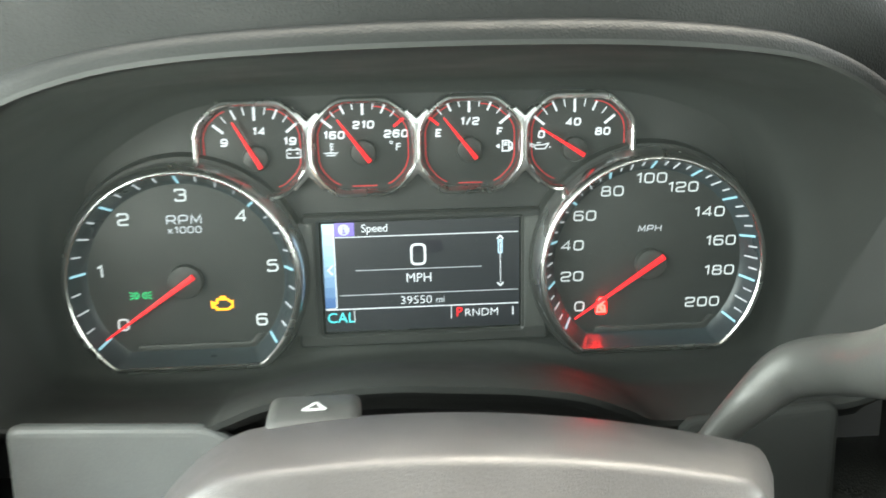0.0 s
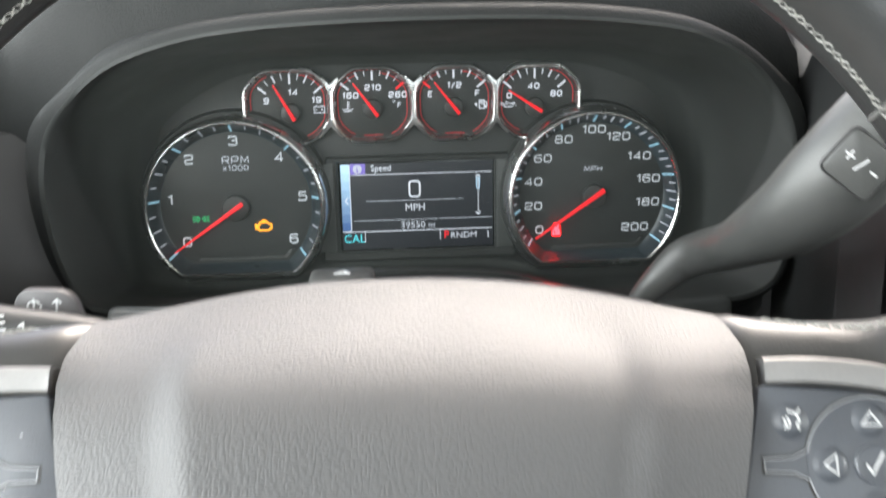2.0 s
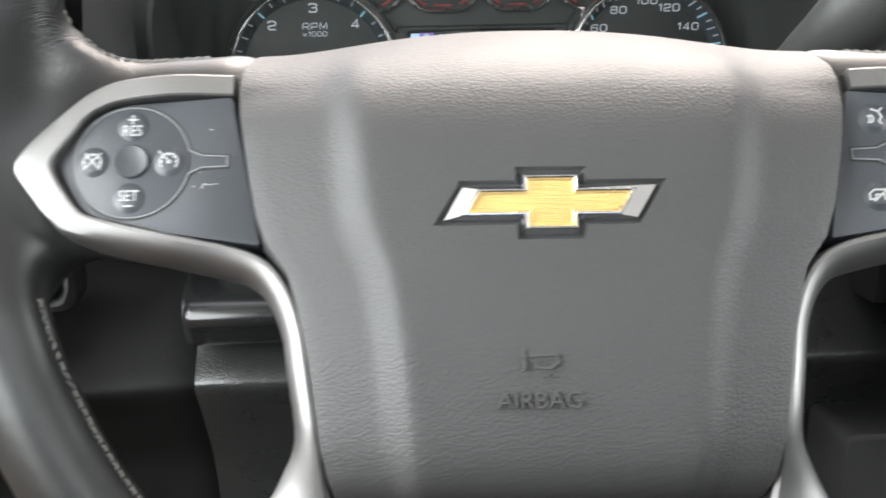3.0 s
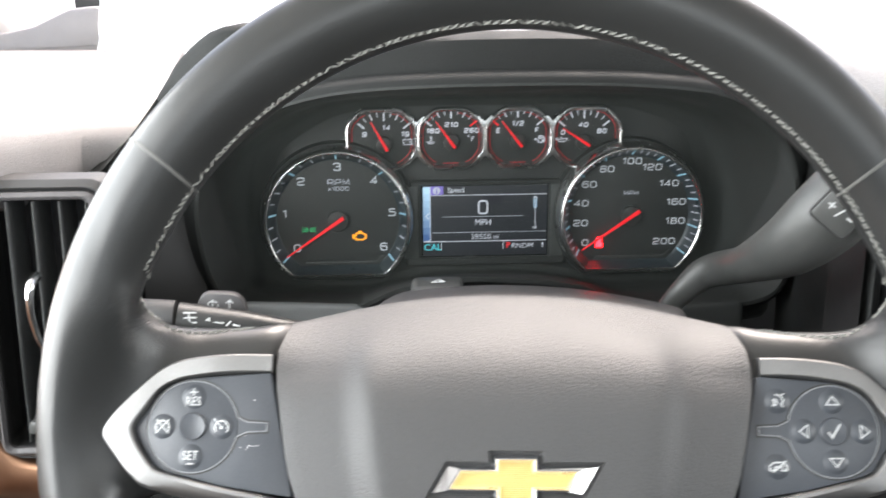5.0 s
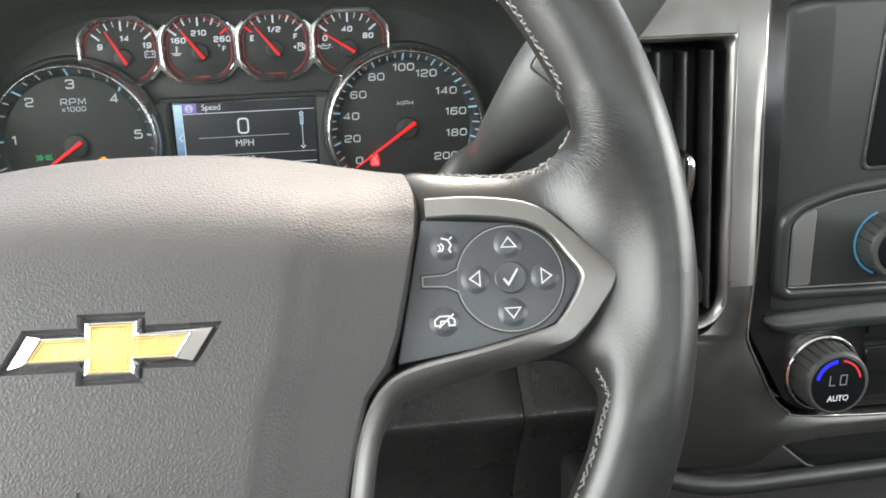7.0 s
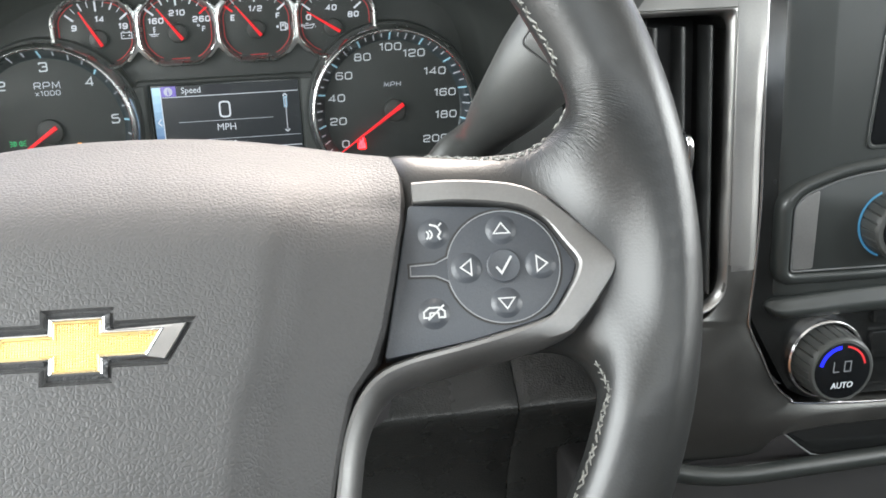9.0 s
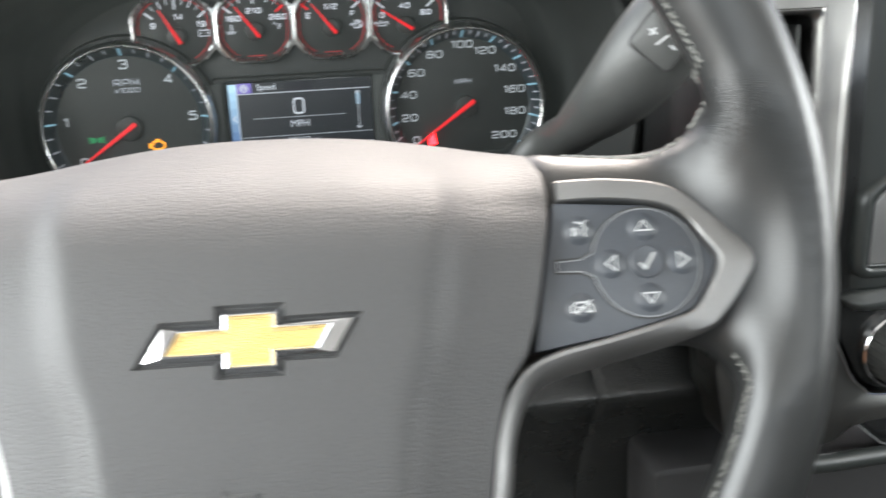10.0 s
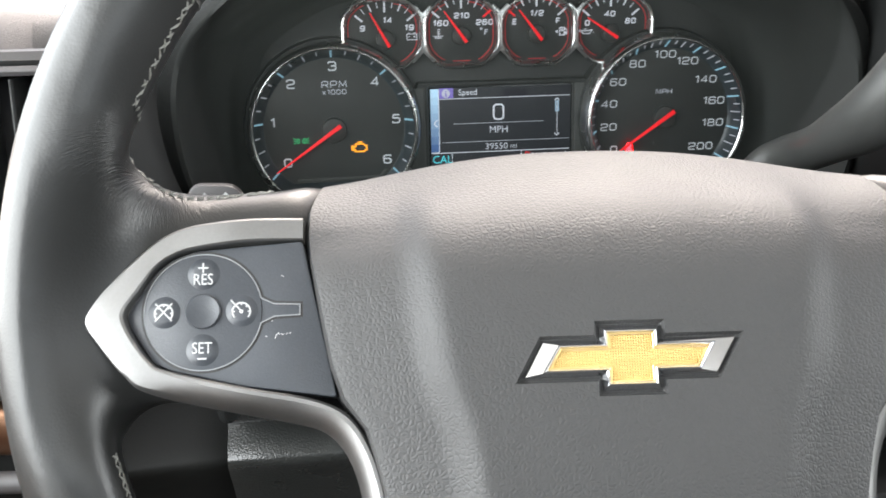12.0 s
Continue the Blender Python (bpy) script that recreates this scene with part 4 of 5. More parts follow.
bm = loft([[P(-45 + u * s, w, vt + v) for u, v in rounded([(-17, -16), (17, -16), (17, 0), (-15, 0)], 4, 4)] for w, vt, s in ((136, -8, 0.93), (138, -6.5, 1.0), (150, -6, 1.0), (156, -6.8, 1.0), (159, -8.2, 1.0), (161, -11, 0.97))])
hazard = part("hazard_button", bm, LEVER, column, "hazard light button with a white triangle", sharp=50)
tri3 = [P(-47.6, 151.5, -6.0), P(-40, 151.5, -6.0), P(-43.4, 145.5, -6.2), P(-47.6, 151.5, -6.0)]
bm = bmesh.new()
for a, b in zip(tri3, tri3[1:]):
    d = (b - a).normalized()
    s = Vector((d.y, -d.x, 0)).normalized() * 0.00055
    z = Vector((0, 0, 0.0005))
    q = [bm.verts.new(p) for p in (a - s, b - s, b + s, a + s, a - s + z, b - s + z, b + s + z, a + s + z)]
    for f in ((4, 5, 6, 7), (0, 1, 5, 4), (1, 2, 6, 5), (2, 3, 7, 6), (3, 0, 4, 7)):
        bm.faces.new([q[i] for i in f])
part("triangle", bm, GREYPRINT, hazard, "white triangle", flat=True)
prof = spline([(60, -106), (118, -111), (140, -115.5), (149, -118.5), (153.2, -121.5), (155.3, -125), (155.6, -127.5), (154.6, -131), (151, -135), (145, -143), (138, -147), (110, -149), (60, -150)], 3)
rings = [[P(u, 100 + (w - 100) * k, -124 + (v + 124) * (0.8 + 0.2 * k)) for w, v in prof] for u, k in ((-191, 0.5), (-190.4, 0.72), (-188.5, 0.88), (-186, 0.96), (-182, 1.0), (-130, 1.0), (-66, 1.0), (-60, 0.9))]
part("lower_shroud", loft(rings), GLOSS, column, "dark lower shroud box with a rounded ridge", sharp=60)

# ---- gear lever ----
lever = thing("gear_lever", "grey column gear lever with shift and tow buttons", "gear lever", MK)
LEV = spline([(106, 108, -58, 6.5), (115, 111, -42, 7), (125, 116, -27, 8.8), (137, 118, -15, 11), (146, 128, -8, 12.3), (152, 148, 0, 13.5), (154, 175, 12, 16), (160, 200, 27, 19.5), (172, 215, 47, 22.5), (190, 222, 72, 21.8), (212, 225, 98, 20), (227, 228, 116, 18.2)], 5)
part("stem", tube([P(*q[:3]) for q in LEV], [q[3] for q in LEV], 24, 0.85), LEVER, lever, "curved grey stem widening to a grip")
CAPP = [(227.8, 228.2, 117, 17.2), (228.2, 228.3, 117.5, 18.2), (236.5, 229.6, 127.5, 17.8), (238.6, 229.9, 130, 16.6), (239.6, 230, 131.2, 13)]
part("cap", tube([P(*q[:3]) for q in CAPP], [q[3] for q in CAPP], 24, 0.85), LEVER, lever, "round grip cap")


def lever_frame(a, b, t, reach):
    """A frame on the lever's driver-facing side."""
    pa, pb = P(*a), P(*b)
    up = (pb - pa).normalized()
    face = Vector((-0.35, -0.93, 0.05))
    out = (face - up * face.dot(up)).normalized()
    right = up.cross(out)
    o = pa.lerp(pb, t) + out * reach
    return lambda q: o + right * q.x + up * q.z - out * q.y


def on_lever(bm, f):
    for q in bm.verts:
        q.co = f(q.co.copy())
    return bm


f1 = lever_frame((172, 215, 47), (190, 222, 72), 0.3, 0.0198)
pm = part("shift_switch", on_lever(plate(rounded(box(-11.5, 11.5, -10.5, 10.5), 3.5, 4), -8, 1.0, 0.9), f1), LEVER, lever, "plus and minus shift switch")
part("switch_edge", on_lever(frame_ring(rounded(box(-12.4, 12.4, -11.4, 11.4), 4, 4), rounded(box(-11.5, 11.5, -10.5, 10.5), 3.5, 4), -8, 0.2, 0.3), f1), RUBBER, pm, "dark joint round the switch")
part("switch_print", on_lever(strokes([[(-8, 0.5), (-3.6, 0.5)], [(-5.8, -1.7), (-5.8, 2.7)], [(-0.8, -3.4), (1.2, 3.4)], [(4.6, 0), (8, 0)]], 0.9, 0.95), f1), GREYPRINT, pm, "white plus and minus marks")
f2 = lever_frame((212, 225, 98), (227, 228, 116), 0.36, 0.0176)
tow = part("tow_switch", on_lever(plate(rounded(box(-6.2, 6.2, -11.4, 11.4), 2, 4), -6, 0.2, 0.4), f2), LEVER, lever, "grey tow mode switch with a pale truck symbol")
part("switch_edge", on_lever(frame_ring(rounded(box(-7, 7, -12.2, 12.2), 2.5, 4), rounded(box(-6.2, 6.2, -11.4, 11.4), 2, 4), -6, 0.5, 0.3), f2), RUBBER, tow, "dark recess edge")
truck = [(-2.6, -6.6), (-1.2, -7.4), (0.6, -6.6), (2.0, -6.8), (2.4, -3.4), (2.0, -1.0), (1.0, 0.2), (-0.6, 0.0), (-0.4, -1.6), (-1.0, -2.4), (-2.4, -2.8)]
part("truck_print", on_lever(plate(rounded(truck, 0.5, 2), 0.1, 0.35, 0.05), f2), FADED, tow, "pale truck symbol")
part("arrow_print", on_lever(plate([(0.4, 2.2), (2.2, 4.8), (-0.8, 5.2)], 0.1, 0.35, 0.05), f2), FADED, tow, "pale arrow")

# ---- turn signal stalk ----
stalk = thing("turn_signal_stalk", "dark indicator and wiper stalk with white symbols", "stalk", MK)
ST = [(-80, 185, -32, 7.5), (-105, 190, -27, 8), (-132, 195, -22, 8.3), (-160, 199, -15, 8.8), (-196, 200, -9, 9.4)]
part("arm", tube([P(*q[:3]) for q in ST], [q[3] for q in ST], 20), PLASTIC, stalk)
ST = [(-197, 200, -8, 8.6), (-198, 200, -8, 9.4), (-219, 201, -6, 9.4), (-220, 201, -6, 8.6)]
part("wiper_collar", tube([P(*q[:3]) for q in ST], [q[3] for q in ST], 20), RUBBER, stalk, "ribbed turning collar")
ST = [(-220.5, 201, -6, 8.8), (-221.5, 201, -6, 9.3), (-242, 202, -4, 9), (-246, 202, -4, 6)]
part("end_knob", tube([P(*q[:3]) for q in ST], [q[3] for q in ST], 20), COLUMN, stalk, "grey end knob")
pad2 = part("washer_paddle", plate(rounded([(-191, -14), (-157, -16), (-160, -3), (-165, 1.5), (-184, 2.5)], [2, 2, 4, 4, 5], 4), 184, 190, 1), COLUMN, stalk, "washer paddle behind the arm")
part("washer_symbol", strokes([arc(-178, -6, 3.4, 40, 140, 6) + [(-180.5, -8), (-175.5, -8), (-175, -4.4)], [(-178, -6), (-178, -1.5)], [(-168.5, -8), (-168, -2)], [(-170, -4), (-168, -2), (-166.2, -4)]], 0.7, 190), GREYPRINT, pad2)
part("stalk_print", strokes([arc(-208, -7, 3.2, 30, 150, 6) + [(-210, -8.4), (-206, -8.4), (-205.3, -5.4)], [(-208, -8), (-208, -3)]], 0.8, 209.5), GREYPRINT, stalk)
part("stalk_print", strokes([[(-191, -3), (-184, -3)], [(-191, -6), (-184, -6)], [(-191, -9), (-184, -9)], [(-191, -12), (-184, -12)], [(-188, -3), (-188, -12)]], 0.8, 208.5), GREYPRINT, stalk)
part("stalk_print", strokes([[(-180, -9), (-177, -7), (-177, -11), (-180, -9)], [(-175, -9.5), (-169, -10)], [(-168, -12), (-165, -9)], [(-164, -11), (-160, -12)]], 0.9, 207.6), GREYPRINT, stalk)
# ---- steering wheel ----
wheel = thing("steering_wheel", "black leather steering wheel with airbag hub and satin silver spokes", "steering wheel", MW)
RC, RT, RV, RW, RS = 191.6, 17.4, -4.0, 1.0, 0.25      # rim: circle, section, centre's height and reach


def rim_point(a, b, k=1.0):
    """A point on the rim: a round the wheel, b round the section (0 outwards, 90 to the driver)."""
    c = math.cos(b)
    near = min(abs((a - s + math.pi) % (2 * math.pi) - math.pi) for s in (radians(1.5), radians(178.5)))
    flat = 1 - smooth01((near - radians(2)) / radians(15))      # at the spokes the inner side slopes down to them
    s = math.sin(b)
    r = RC + RT * k * c
    h = RT * 0.92 * k * s
    if s > 0:
        h *= 1 - flat * (0.2 + 0.76 * smooth01((0.1 - c) / 0.75))
    return P(1.0 + r * math.cos(a), RW + RS * r * math.sin(a) + h, RV + r * math.sin(a))


def rim():
    rings = [[rim_point(2 * math.pi * i / 480, 2 * math.pi * j / 48) for j in range(48)] for i in range(480)]
    return loft(rings, ends=True)


def stitches(path, skin_tree, step=3.6):
    """Cross stitches laid on the skin along a path."""
    bm = bmesh.new()
    wob = random.Random(len(path))
    line, run = [], 0.0
    for a, b in zip(path, path[1:]):
        d = (b - a).length * 1000
        while run < d:
            line.append((a.lerp(b, run / d), (b - a).normalized()))
            run += step * wob.uniform(0.9, 1.1)
        run -= d
    for p, along in line:
        spot, nrm, _, _ = skin_tree.find_nearest(p)
        if not spot:
            continue
        across = nrm.cross(along).normalized()
        size = wob.uniform(0.65, 1.1)
        for sgn in (-1, 1):
            if wob.random() < 0.12:
                continue
            ends = [spot + along * 0.0019 * size * s + across * 0.0013 * size * s * sgn for s in (-1, 0, 1)]
            side = (ends[2] - ends[0]).normalized().cross(nrm) * wob.uniform(0.00022, 0.00036)
            rows = []
            for e, h in zip(ends, (0.0, 0.0006, 0.0)):
                rows.append([bm.verts.new(e + side), bm.verts.new(e + nrm * (0.0003 + h)), bm.verts.new(e - side)])
            for q, r in zip(rows, rows[1:]):
                for k in range(2):
                    bm.faces.new((q[k], q[k + 1], r[k + 1], r[k]))
    return bm


# airbag cover
PROFILE = [(30, -60), (58, -50), (65.5, -43), (67, -38), (64.5, -31), (58, -22), (48, -9), (38, 2), (29, 9), (20, 13.5), (8, 16.5), (-10, 17.5), (-40, 17.5), (-70, 16), (-95, 12.5), (-107, 7), (-113, -3), (-115, -20), (-112, -40)]
HALF = [(-116, 72), (-95, 77), (-70, 80.5), (-55, 83.5), (-40, 88), (-33, 93), (-27, 98), (0, 104), (20, 107.8), (35, 109), (50, 109), (60, 107.5), (67, 105.5)]


DEPTH = sorted(PROFILE[3:-1])


def hub_pad():
    rows = []
    for v0, w0 in spline(PROFILE, 3):
        hw = lerp_table(HALF, v0)
        row = []
        for i in range(61):
            a = -1 + 2 * i / 60
            k = 18 * smooth01((v0 - 5) / 62)
            side = max(abs(a) - 0.58, 0) / 0.42
            face = smooth01((62 - v0) / 40)
            v = v0 - k * abs(a) ** 2.3
            w = w0 + (0.7 * (lerp_table(DEPTH, v) - w0) * abs(a) ** 4 if w0 > -39 else 0)
            w -= (4.0 * smooth01(side / 0.3) + 7.0 * side) * face + 4 * max((abs(a) - 0.95) / 0.05, 0) ** 2 + 12 * max((abs(a) - 0.988) / 0.012, 0)
            row.append(P(a * hw + 0.8 * smooth01((v0 + 40) / 60), w, v))
        rows.append(row)
    bm = loft(rows, close=False, cap=False)
    # close the back so that the cover is a solid
    bmesh.ops.holes_fill(bm, edges=[e for e in bm.edges if e.is_boundary], sides=0)
    return bm


BOW = [(-35, -5.6), (-9.6, -5.6), (-9.6, -10.4), (9.4, -10.4), (9.4, -5.6), (27.5, -5.6), (34.5, 5.8), (9.9, 5.8), (9.9, 10.4), (-9.8, 10.4), (-9.8, 5.8), (-28.5, 5.8)]
bow = [(u + 0.5, v - 20.3) for u, v in BOW]
pad_ob = part("airbag_cover", hub_pad(), HUB, wheel, "grey grained airbag cover", sharp=50)
cutter = part("cutter", loft([[P(u, w, v) for u, v in offset(bow, d)] for d, w in ((0.2, 14.8), (0.4, 15.2), (0.9, 15.5), (1.7, 17.3), (2.1, 18.6), (2.2, 30))]), HUB, None)
cutter.matrix_world = MW
mod = pad_ob.modifiers.new("recess", "BOOLEAN")
mod.operation, mod.solver, mod.object = "DIFFERENCE", "EXACT", cutter
bpy.context.view_layer.update()
cut = bpy.data.meshes.new_from_object(pad_ob.evaluated_get(bpy.context.evaluated_depsgraph_get()))
pad_ob.modifiers.clear()
if len(cut.polygons) > 500:
    pad_ob.data = cut
    cut.set_sharp_from_angle(angle=radians(32))
bpy.data.objects.remove(cutter)
INS = [(-27.4, -3.4), (-7.4, -3.4), (-7.4, -8.1), (7.2, -8.1), (7.2, -3.4), (21.6, -3.4), (25.8, 3.5), (7.7, 3.5), (7.7, 8.1), (-7.6, 8.1), (-7.6, 3.5), (-23, 3.5)]
ins = [(u + 0.5, v - 20.3) for u, v in INS]
emblem = part("emblem", loft([[P(u, w + (1.2 if w < 17 and w > 15 and u > 24 else 0), v) for u, v in o] for o, w in ((offset(bow, 0.1), 11.0), (bow, 16.0), (offset(bow, -0.25), 16.4), (offset(ins, 1.0), 18.0), (offset(ins, 0.7), 18.4), (offset(ins, 0.35), 18.5), (offset(ins, 0.1), 18.2), (ins, 17.6))]), BADGE, wheel, "chrome cross-shaped badge", flat=True)
part("insert_rim", frame_ring(offset(ins, -0.05), offset(ins, -0.75), 15, 18.2, 0.2), GOLDRIM, emblem, "smooth gold border")
part("emblem_insert", plate(offset(ins, -0.8), 15, 17.9, 0.1), GOLD, emblem, "dotted gold badge insert")
text("airbag_lettering", "AIRBAG", -5.5, -83, 14.3, 5.0, EMBOSS, wheel, 1.05, high=1.5)
part("horn_symbol", strokes([[(-10, -67), (-10, -74)], [(-9, -69.5), (0, -69), (0.5, -71.5), (-2, -73.4), (-6, -73), (-6.5, -71.5)], [(-3.6, -75.6), (-2.6, -75.4)]], 0.9, 15.55, 1.4), EMBOSS, wheel, "embossed horn symbol")


# leather arms between hub and rim
TOPV = [(80, 46), (135, 44), (150, 44), (160, 46.5), (167, 54), (172, 64), (186, 84)]
LOWV = [(80, -36), (125, -34), (145, -30), (155, -28), (164, -29.5), (169, -34), (174, -41), (186, -58)]


def arm(side):
    rings = []
    for i in range(29):
        u = 90 + (187 - 90) * i / 28
        t, b = lerp_table(TOPV, u) - 5 * (1 - smooth01((u - 88) / 22)), lerp_table(LOWV, u)
        c, h = (t + b) / 2, (t - b) / 2
        t1 = smooth01((u - 154) / 22)
        ring = []
        for k in range(40):
            a = 2 * math.pi * k / 40
            ca, sa = math.cos(a), math.sin(a)
            q = 2 / 3.2
            vv = c + h * math.copysign(abs(sa) ** q, sa)
            vv += (8 + 11 * (1 - smooth01((u - 98) / 20))) * max(sa, 0) * (0.5 - 0.5 * ca) * (1 - smooth01((u - 150) / 25))
            rise = 7 * smooth01((abs(vv - 1) - 24) / 26) * smooth01((u - 146) / 26) if ca > 0 else 0
            lean = RS * (vv - RV) * smooth01((u - 146) / 30)
            ring.append(P(side * u, lean + rise - 18 - 15 * (1 - smooth01((u - 92) / 18)) + 3 * t1 + 14 * math.copysign(abs(ca) ** 0.8, ca) * (1.0 if ca > 0 else 1.2), vv))
        rings.append(ring)
    return loft(rings)


def skin(ob, voxel, rounds):
    """Melts overlapping solids of one mesh into a single smooth skin."""
    a = ob.modifiers.new("melt", "REMESH")
    a.mode, a.voxel_size = "VOXEL", voxel
    b = ob.modifiers.new("soften", "SMOOTH")
    b.factor, b.iterations = 0.5, rounds
    bpy.context.view_layer.update()
    me = bpy.data.meshes.new_from_object(ob.evaluated_get(bpy.context.evaluated_depsgraph_get()))
    ob.modifiers.clear()
    for f in me.polygons:
        f.use_smooth = True
    ob.data = me
    return ob


def skin_soften(ob, rounds, weight=None):
    """Takes the last unevenness out of a skin."""
    b = ob.modifiers.new("soften", "SMOOTH")
    if weight:
        group = ob.vertex_groups.new(name="fillets")
        for q in ob.data.vertices:
            group.add([q.index], weight(abs(q.co.x) * 1000, q.co.z * 1000), "REPLACE")
        b.vertex_group = "fillets"
    b.factor, b.iterations = 0.5, rounds
    bpy.context.view_layer.update()
    ob.data = bpy.data.meshes.new_from_object(ob.evaluated_get(bpy.context.evaluated_depsgraph_get()))
    ob.modifiers.clear()
    return ob


body = rim()
for side in (-1, 1):
    piece = arm(side)
    tmp = bpy.data.meshes.new("piece")
    bmesh.ops.recalc_face_normals(piece, faces=piece.faces)
    piece.to_mesh(tmp)
    piece.free()
    body.from_mesh(tmp)
    bpy.data.meshes.remove(tmp)
rim_ob = skin(part("rim", body, LEATHER, wheel, "black leather-wrapped rim running into the spokes"), 0.0019, 80)
for q in rim_ob.data.vertices:      # true up the rim's round section
    du, dw, dv = q.co.x * 1000 - 1.0, -q.co.y * 1000, q.co.z * 1000 - RV
    r, a = math.hypot(du, dv), math.atan2(dv, du)
    x, y = r - RC, (dw - RW - RS * dv) / 0.92
    if math.hypot(x, y) > RT * 1.3 or math.hypot(x, y) < RT * 0.5:
        continue
    near = min(abs((a - s + math.pi) % (2 * math.pi) - math.pi) for s in (radians(1.5), radians(178.5)))
    flat = 1 - smooth01((near - radians(2)) / radians(15))
    if y > 0:
        y /= 1 - 0.2 * flat
    b = math.atan2(y, x)
    k = max(smooth01((near - radians(20)) / radians(8)), smooth01((math.cos(b) - 0.1) / 0.35))
    q.co = q.co.lerp(rim_point(a, b), k)
rim_ob = skin_soften(rim_ob, 8)
rim_ob = skin_soften(rim_ob, 70, lambda u, v: smooth01((u - 158) / 14) * (1 - smooth01((math.hypot(u, v + 4) - 190) / 8)) * (1 - smooth01((abs(v - 2) - 34) / 24)))
rim_ob.data.materials.clear()
rim_ob.data.materials.append(LEATHER)
for a in (37, 143):
    rings = [[rim_point(radians(a + d), 2 * math.pi * j / 28, k) for j in range(28)] for d, k in ((-0.22, 1.0), (-0.15, 1.02), (0.15, 1.02), (0.22, 1.0))]
    part("rim_seam", loft(rings, cap=False), SEAM, wheel, "pale worn leather seam")


tree = BVHTree.FromPolygons([q.co.copy() for q in rim_ob.data.vertices], [tuple(f.vertices) for f in rim_ob.data.polygons])
upper = [rim_point(radians(a), radians(166)) for a in range(24, 157, 3)]
fillet = [(174, 4, 66), (173, 1, 57), (170, -3, 50.5), (165, -6, 46.5), (157, -8, 44.5), (148, -10, 44.5), (138, -12, 45), (128, -14, 46), (118, -16, 48)]
upper = [P(u, w, v) for u, w, v in reversed(fillet)] + upper + [P(-u, w, v) for u, w, v in fillet]
lower = [rim_point(radians(a), radians(166)) for a in range(194, 251, 3)]
lower_right = [rim_point(radians(a), radians(156)) for a in range(290, 346, 3)] + [P(u, w, v) for u, w, v in ((173, -2, -44), (170, -5, -38), (166, -8, -33.5))]
for path in (upper, lower, lower_right):
    tagged(part("stitching", stitches(path, tree), THREAD, wheel, "pale cross stitching", flat=True), kind="stuff")


TRIM_OUT = [(110.2, 33.4), (125, 33.2), (144, 31), (154, 27.3), (161, 21.8), (170, 13), (179.2, 3.2), (179.3, -2.6), (175, -9), (166, -20), (158, -25.5), (130, -32), (109, -36.5), (99.5, -40), (93, -47), (88.5, -58), (86, -73), (83.5, -92), (88, -105), (97, -122)]
TRIM_IN = [(110.2, 25.1), (125, 24.8), (143, 22.6), (151, 20), (156.5, 16), (161.5, 8.5), (165.6, 2), (165.6, -2), (162.6, -8), (157, -15.6), (151, -18.6), (127, -24.5), (104, -29), (92.5, -34.5), (85.5, -44), (81, -57), (78.4, -72), (75.4, -92), (73, -108), (70, -122)]


def trim_bar(side):
    """The satin bar that runs round the switches and down the lower spoke."""
    inner_end = 110.2 if side > 0 else 106.8
    out, inn = (spline([(inner_end, q[0][1])] + q[1:], 5) for q in (TRIM_OUT, TRIM_IN))
    rings = []
    for (a, b), (c, d) in zip(out, inn):
        f = lambda t, w: P(side * (a + (c - a) * t), w + lift, b + (d - b) * t)
        u, v = (a + c) / 2, (b + d) / 2
        lift = -1.5 + 2.5 * smooth01((u - 104) / 30) + 1.4 * smooth01((u - 152) / 26) - 11 * smooth01((-84 - v) / 36)
        k = smooth01((-9 - v) / 15) * smooth01((166 - u) / 28)      # below, the outer flank is a broad rounded bevel
        flat_top = ((0, -16), (0, -1), (0.02, 0.4), (0.06, 1.0), (0.12, 1.3), (0.5, 1.5), (0.9, 1.5), (0.97, 1.0), (1, 0), (1, -14))
        bar = ((-0.1, -16), (-0.1, -9.0), (-0.06, -6.8), (0.06, -4.0), (0.26, -1.4), (0.5, 0.5), (0.74, 1.4), (0.9, 1.3), (1, 0), (1, -14))
        rings.append([f(t0 + (t1 - t0) * k, w0 + (w1 - w0) * k) for (t0, w0), (t1, w1) in zip(flat_top, bar)])
    return loft(rings)


PANEL = [(97.3, -28.8), (108.6, 25), (143, 22.4), (151, 19.8), (156.5, 15.8), (166.2, 0.5), (164.2, -5), (156.8, -15.8), (151, -18.4), (127, -24.2)]


def switch_panel(side):
    pts = rounded([(side * u + (1.6 if side < 0 and u < 109 else 0), v) for u, v in PANEL], 1.5, 3)
    return plate(pts, -14, -0.8, 0.5)


def button(u, v, r, w, parent, name="button", label="", dish=False, mtl=None):
    prof = [(r * 1.15, w - 0.6), (r * 1.12, w), (r * 0.98, w + 0.3), (r * 0.84, w + 0.75), (r * 0.7, w + 1.2), (r * 0.56, w + 1.46), (0.2, w + 1.55)]
    if dish:
        prof = [(r, w - 2), (r, w + 0.8), (r * 0.93, w + 1.2), (r * 0.85, w + 1.1), (r * 0.5, w + 0.6), (0.2, w + 0.5)]
    return part(name, loft([[P(a, ww, b) for a, b in circle(u, v, rr, 28)] for rr, ww in prof]), mtl or BUTTON, parent, label)


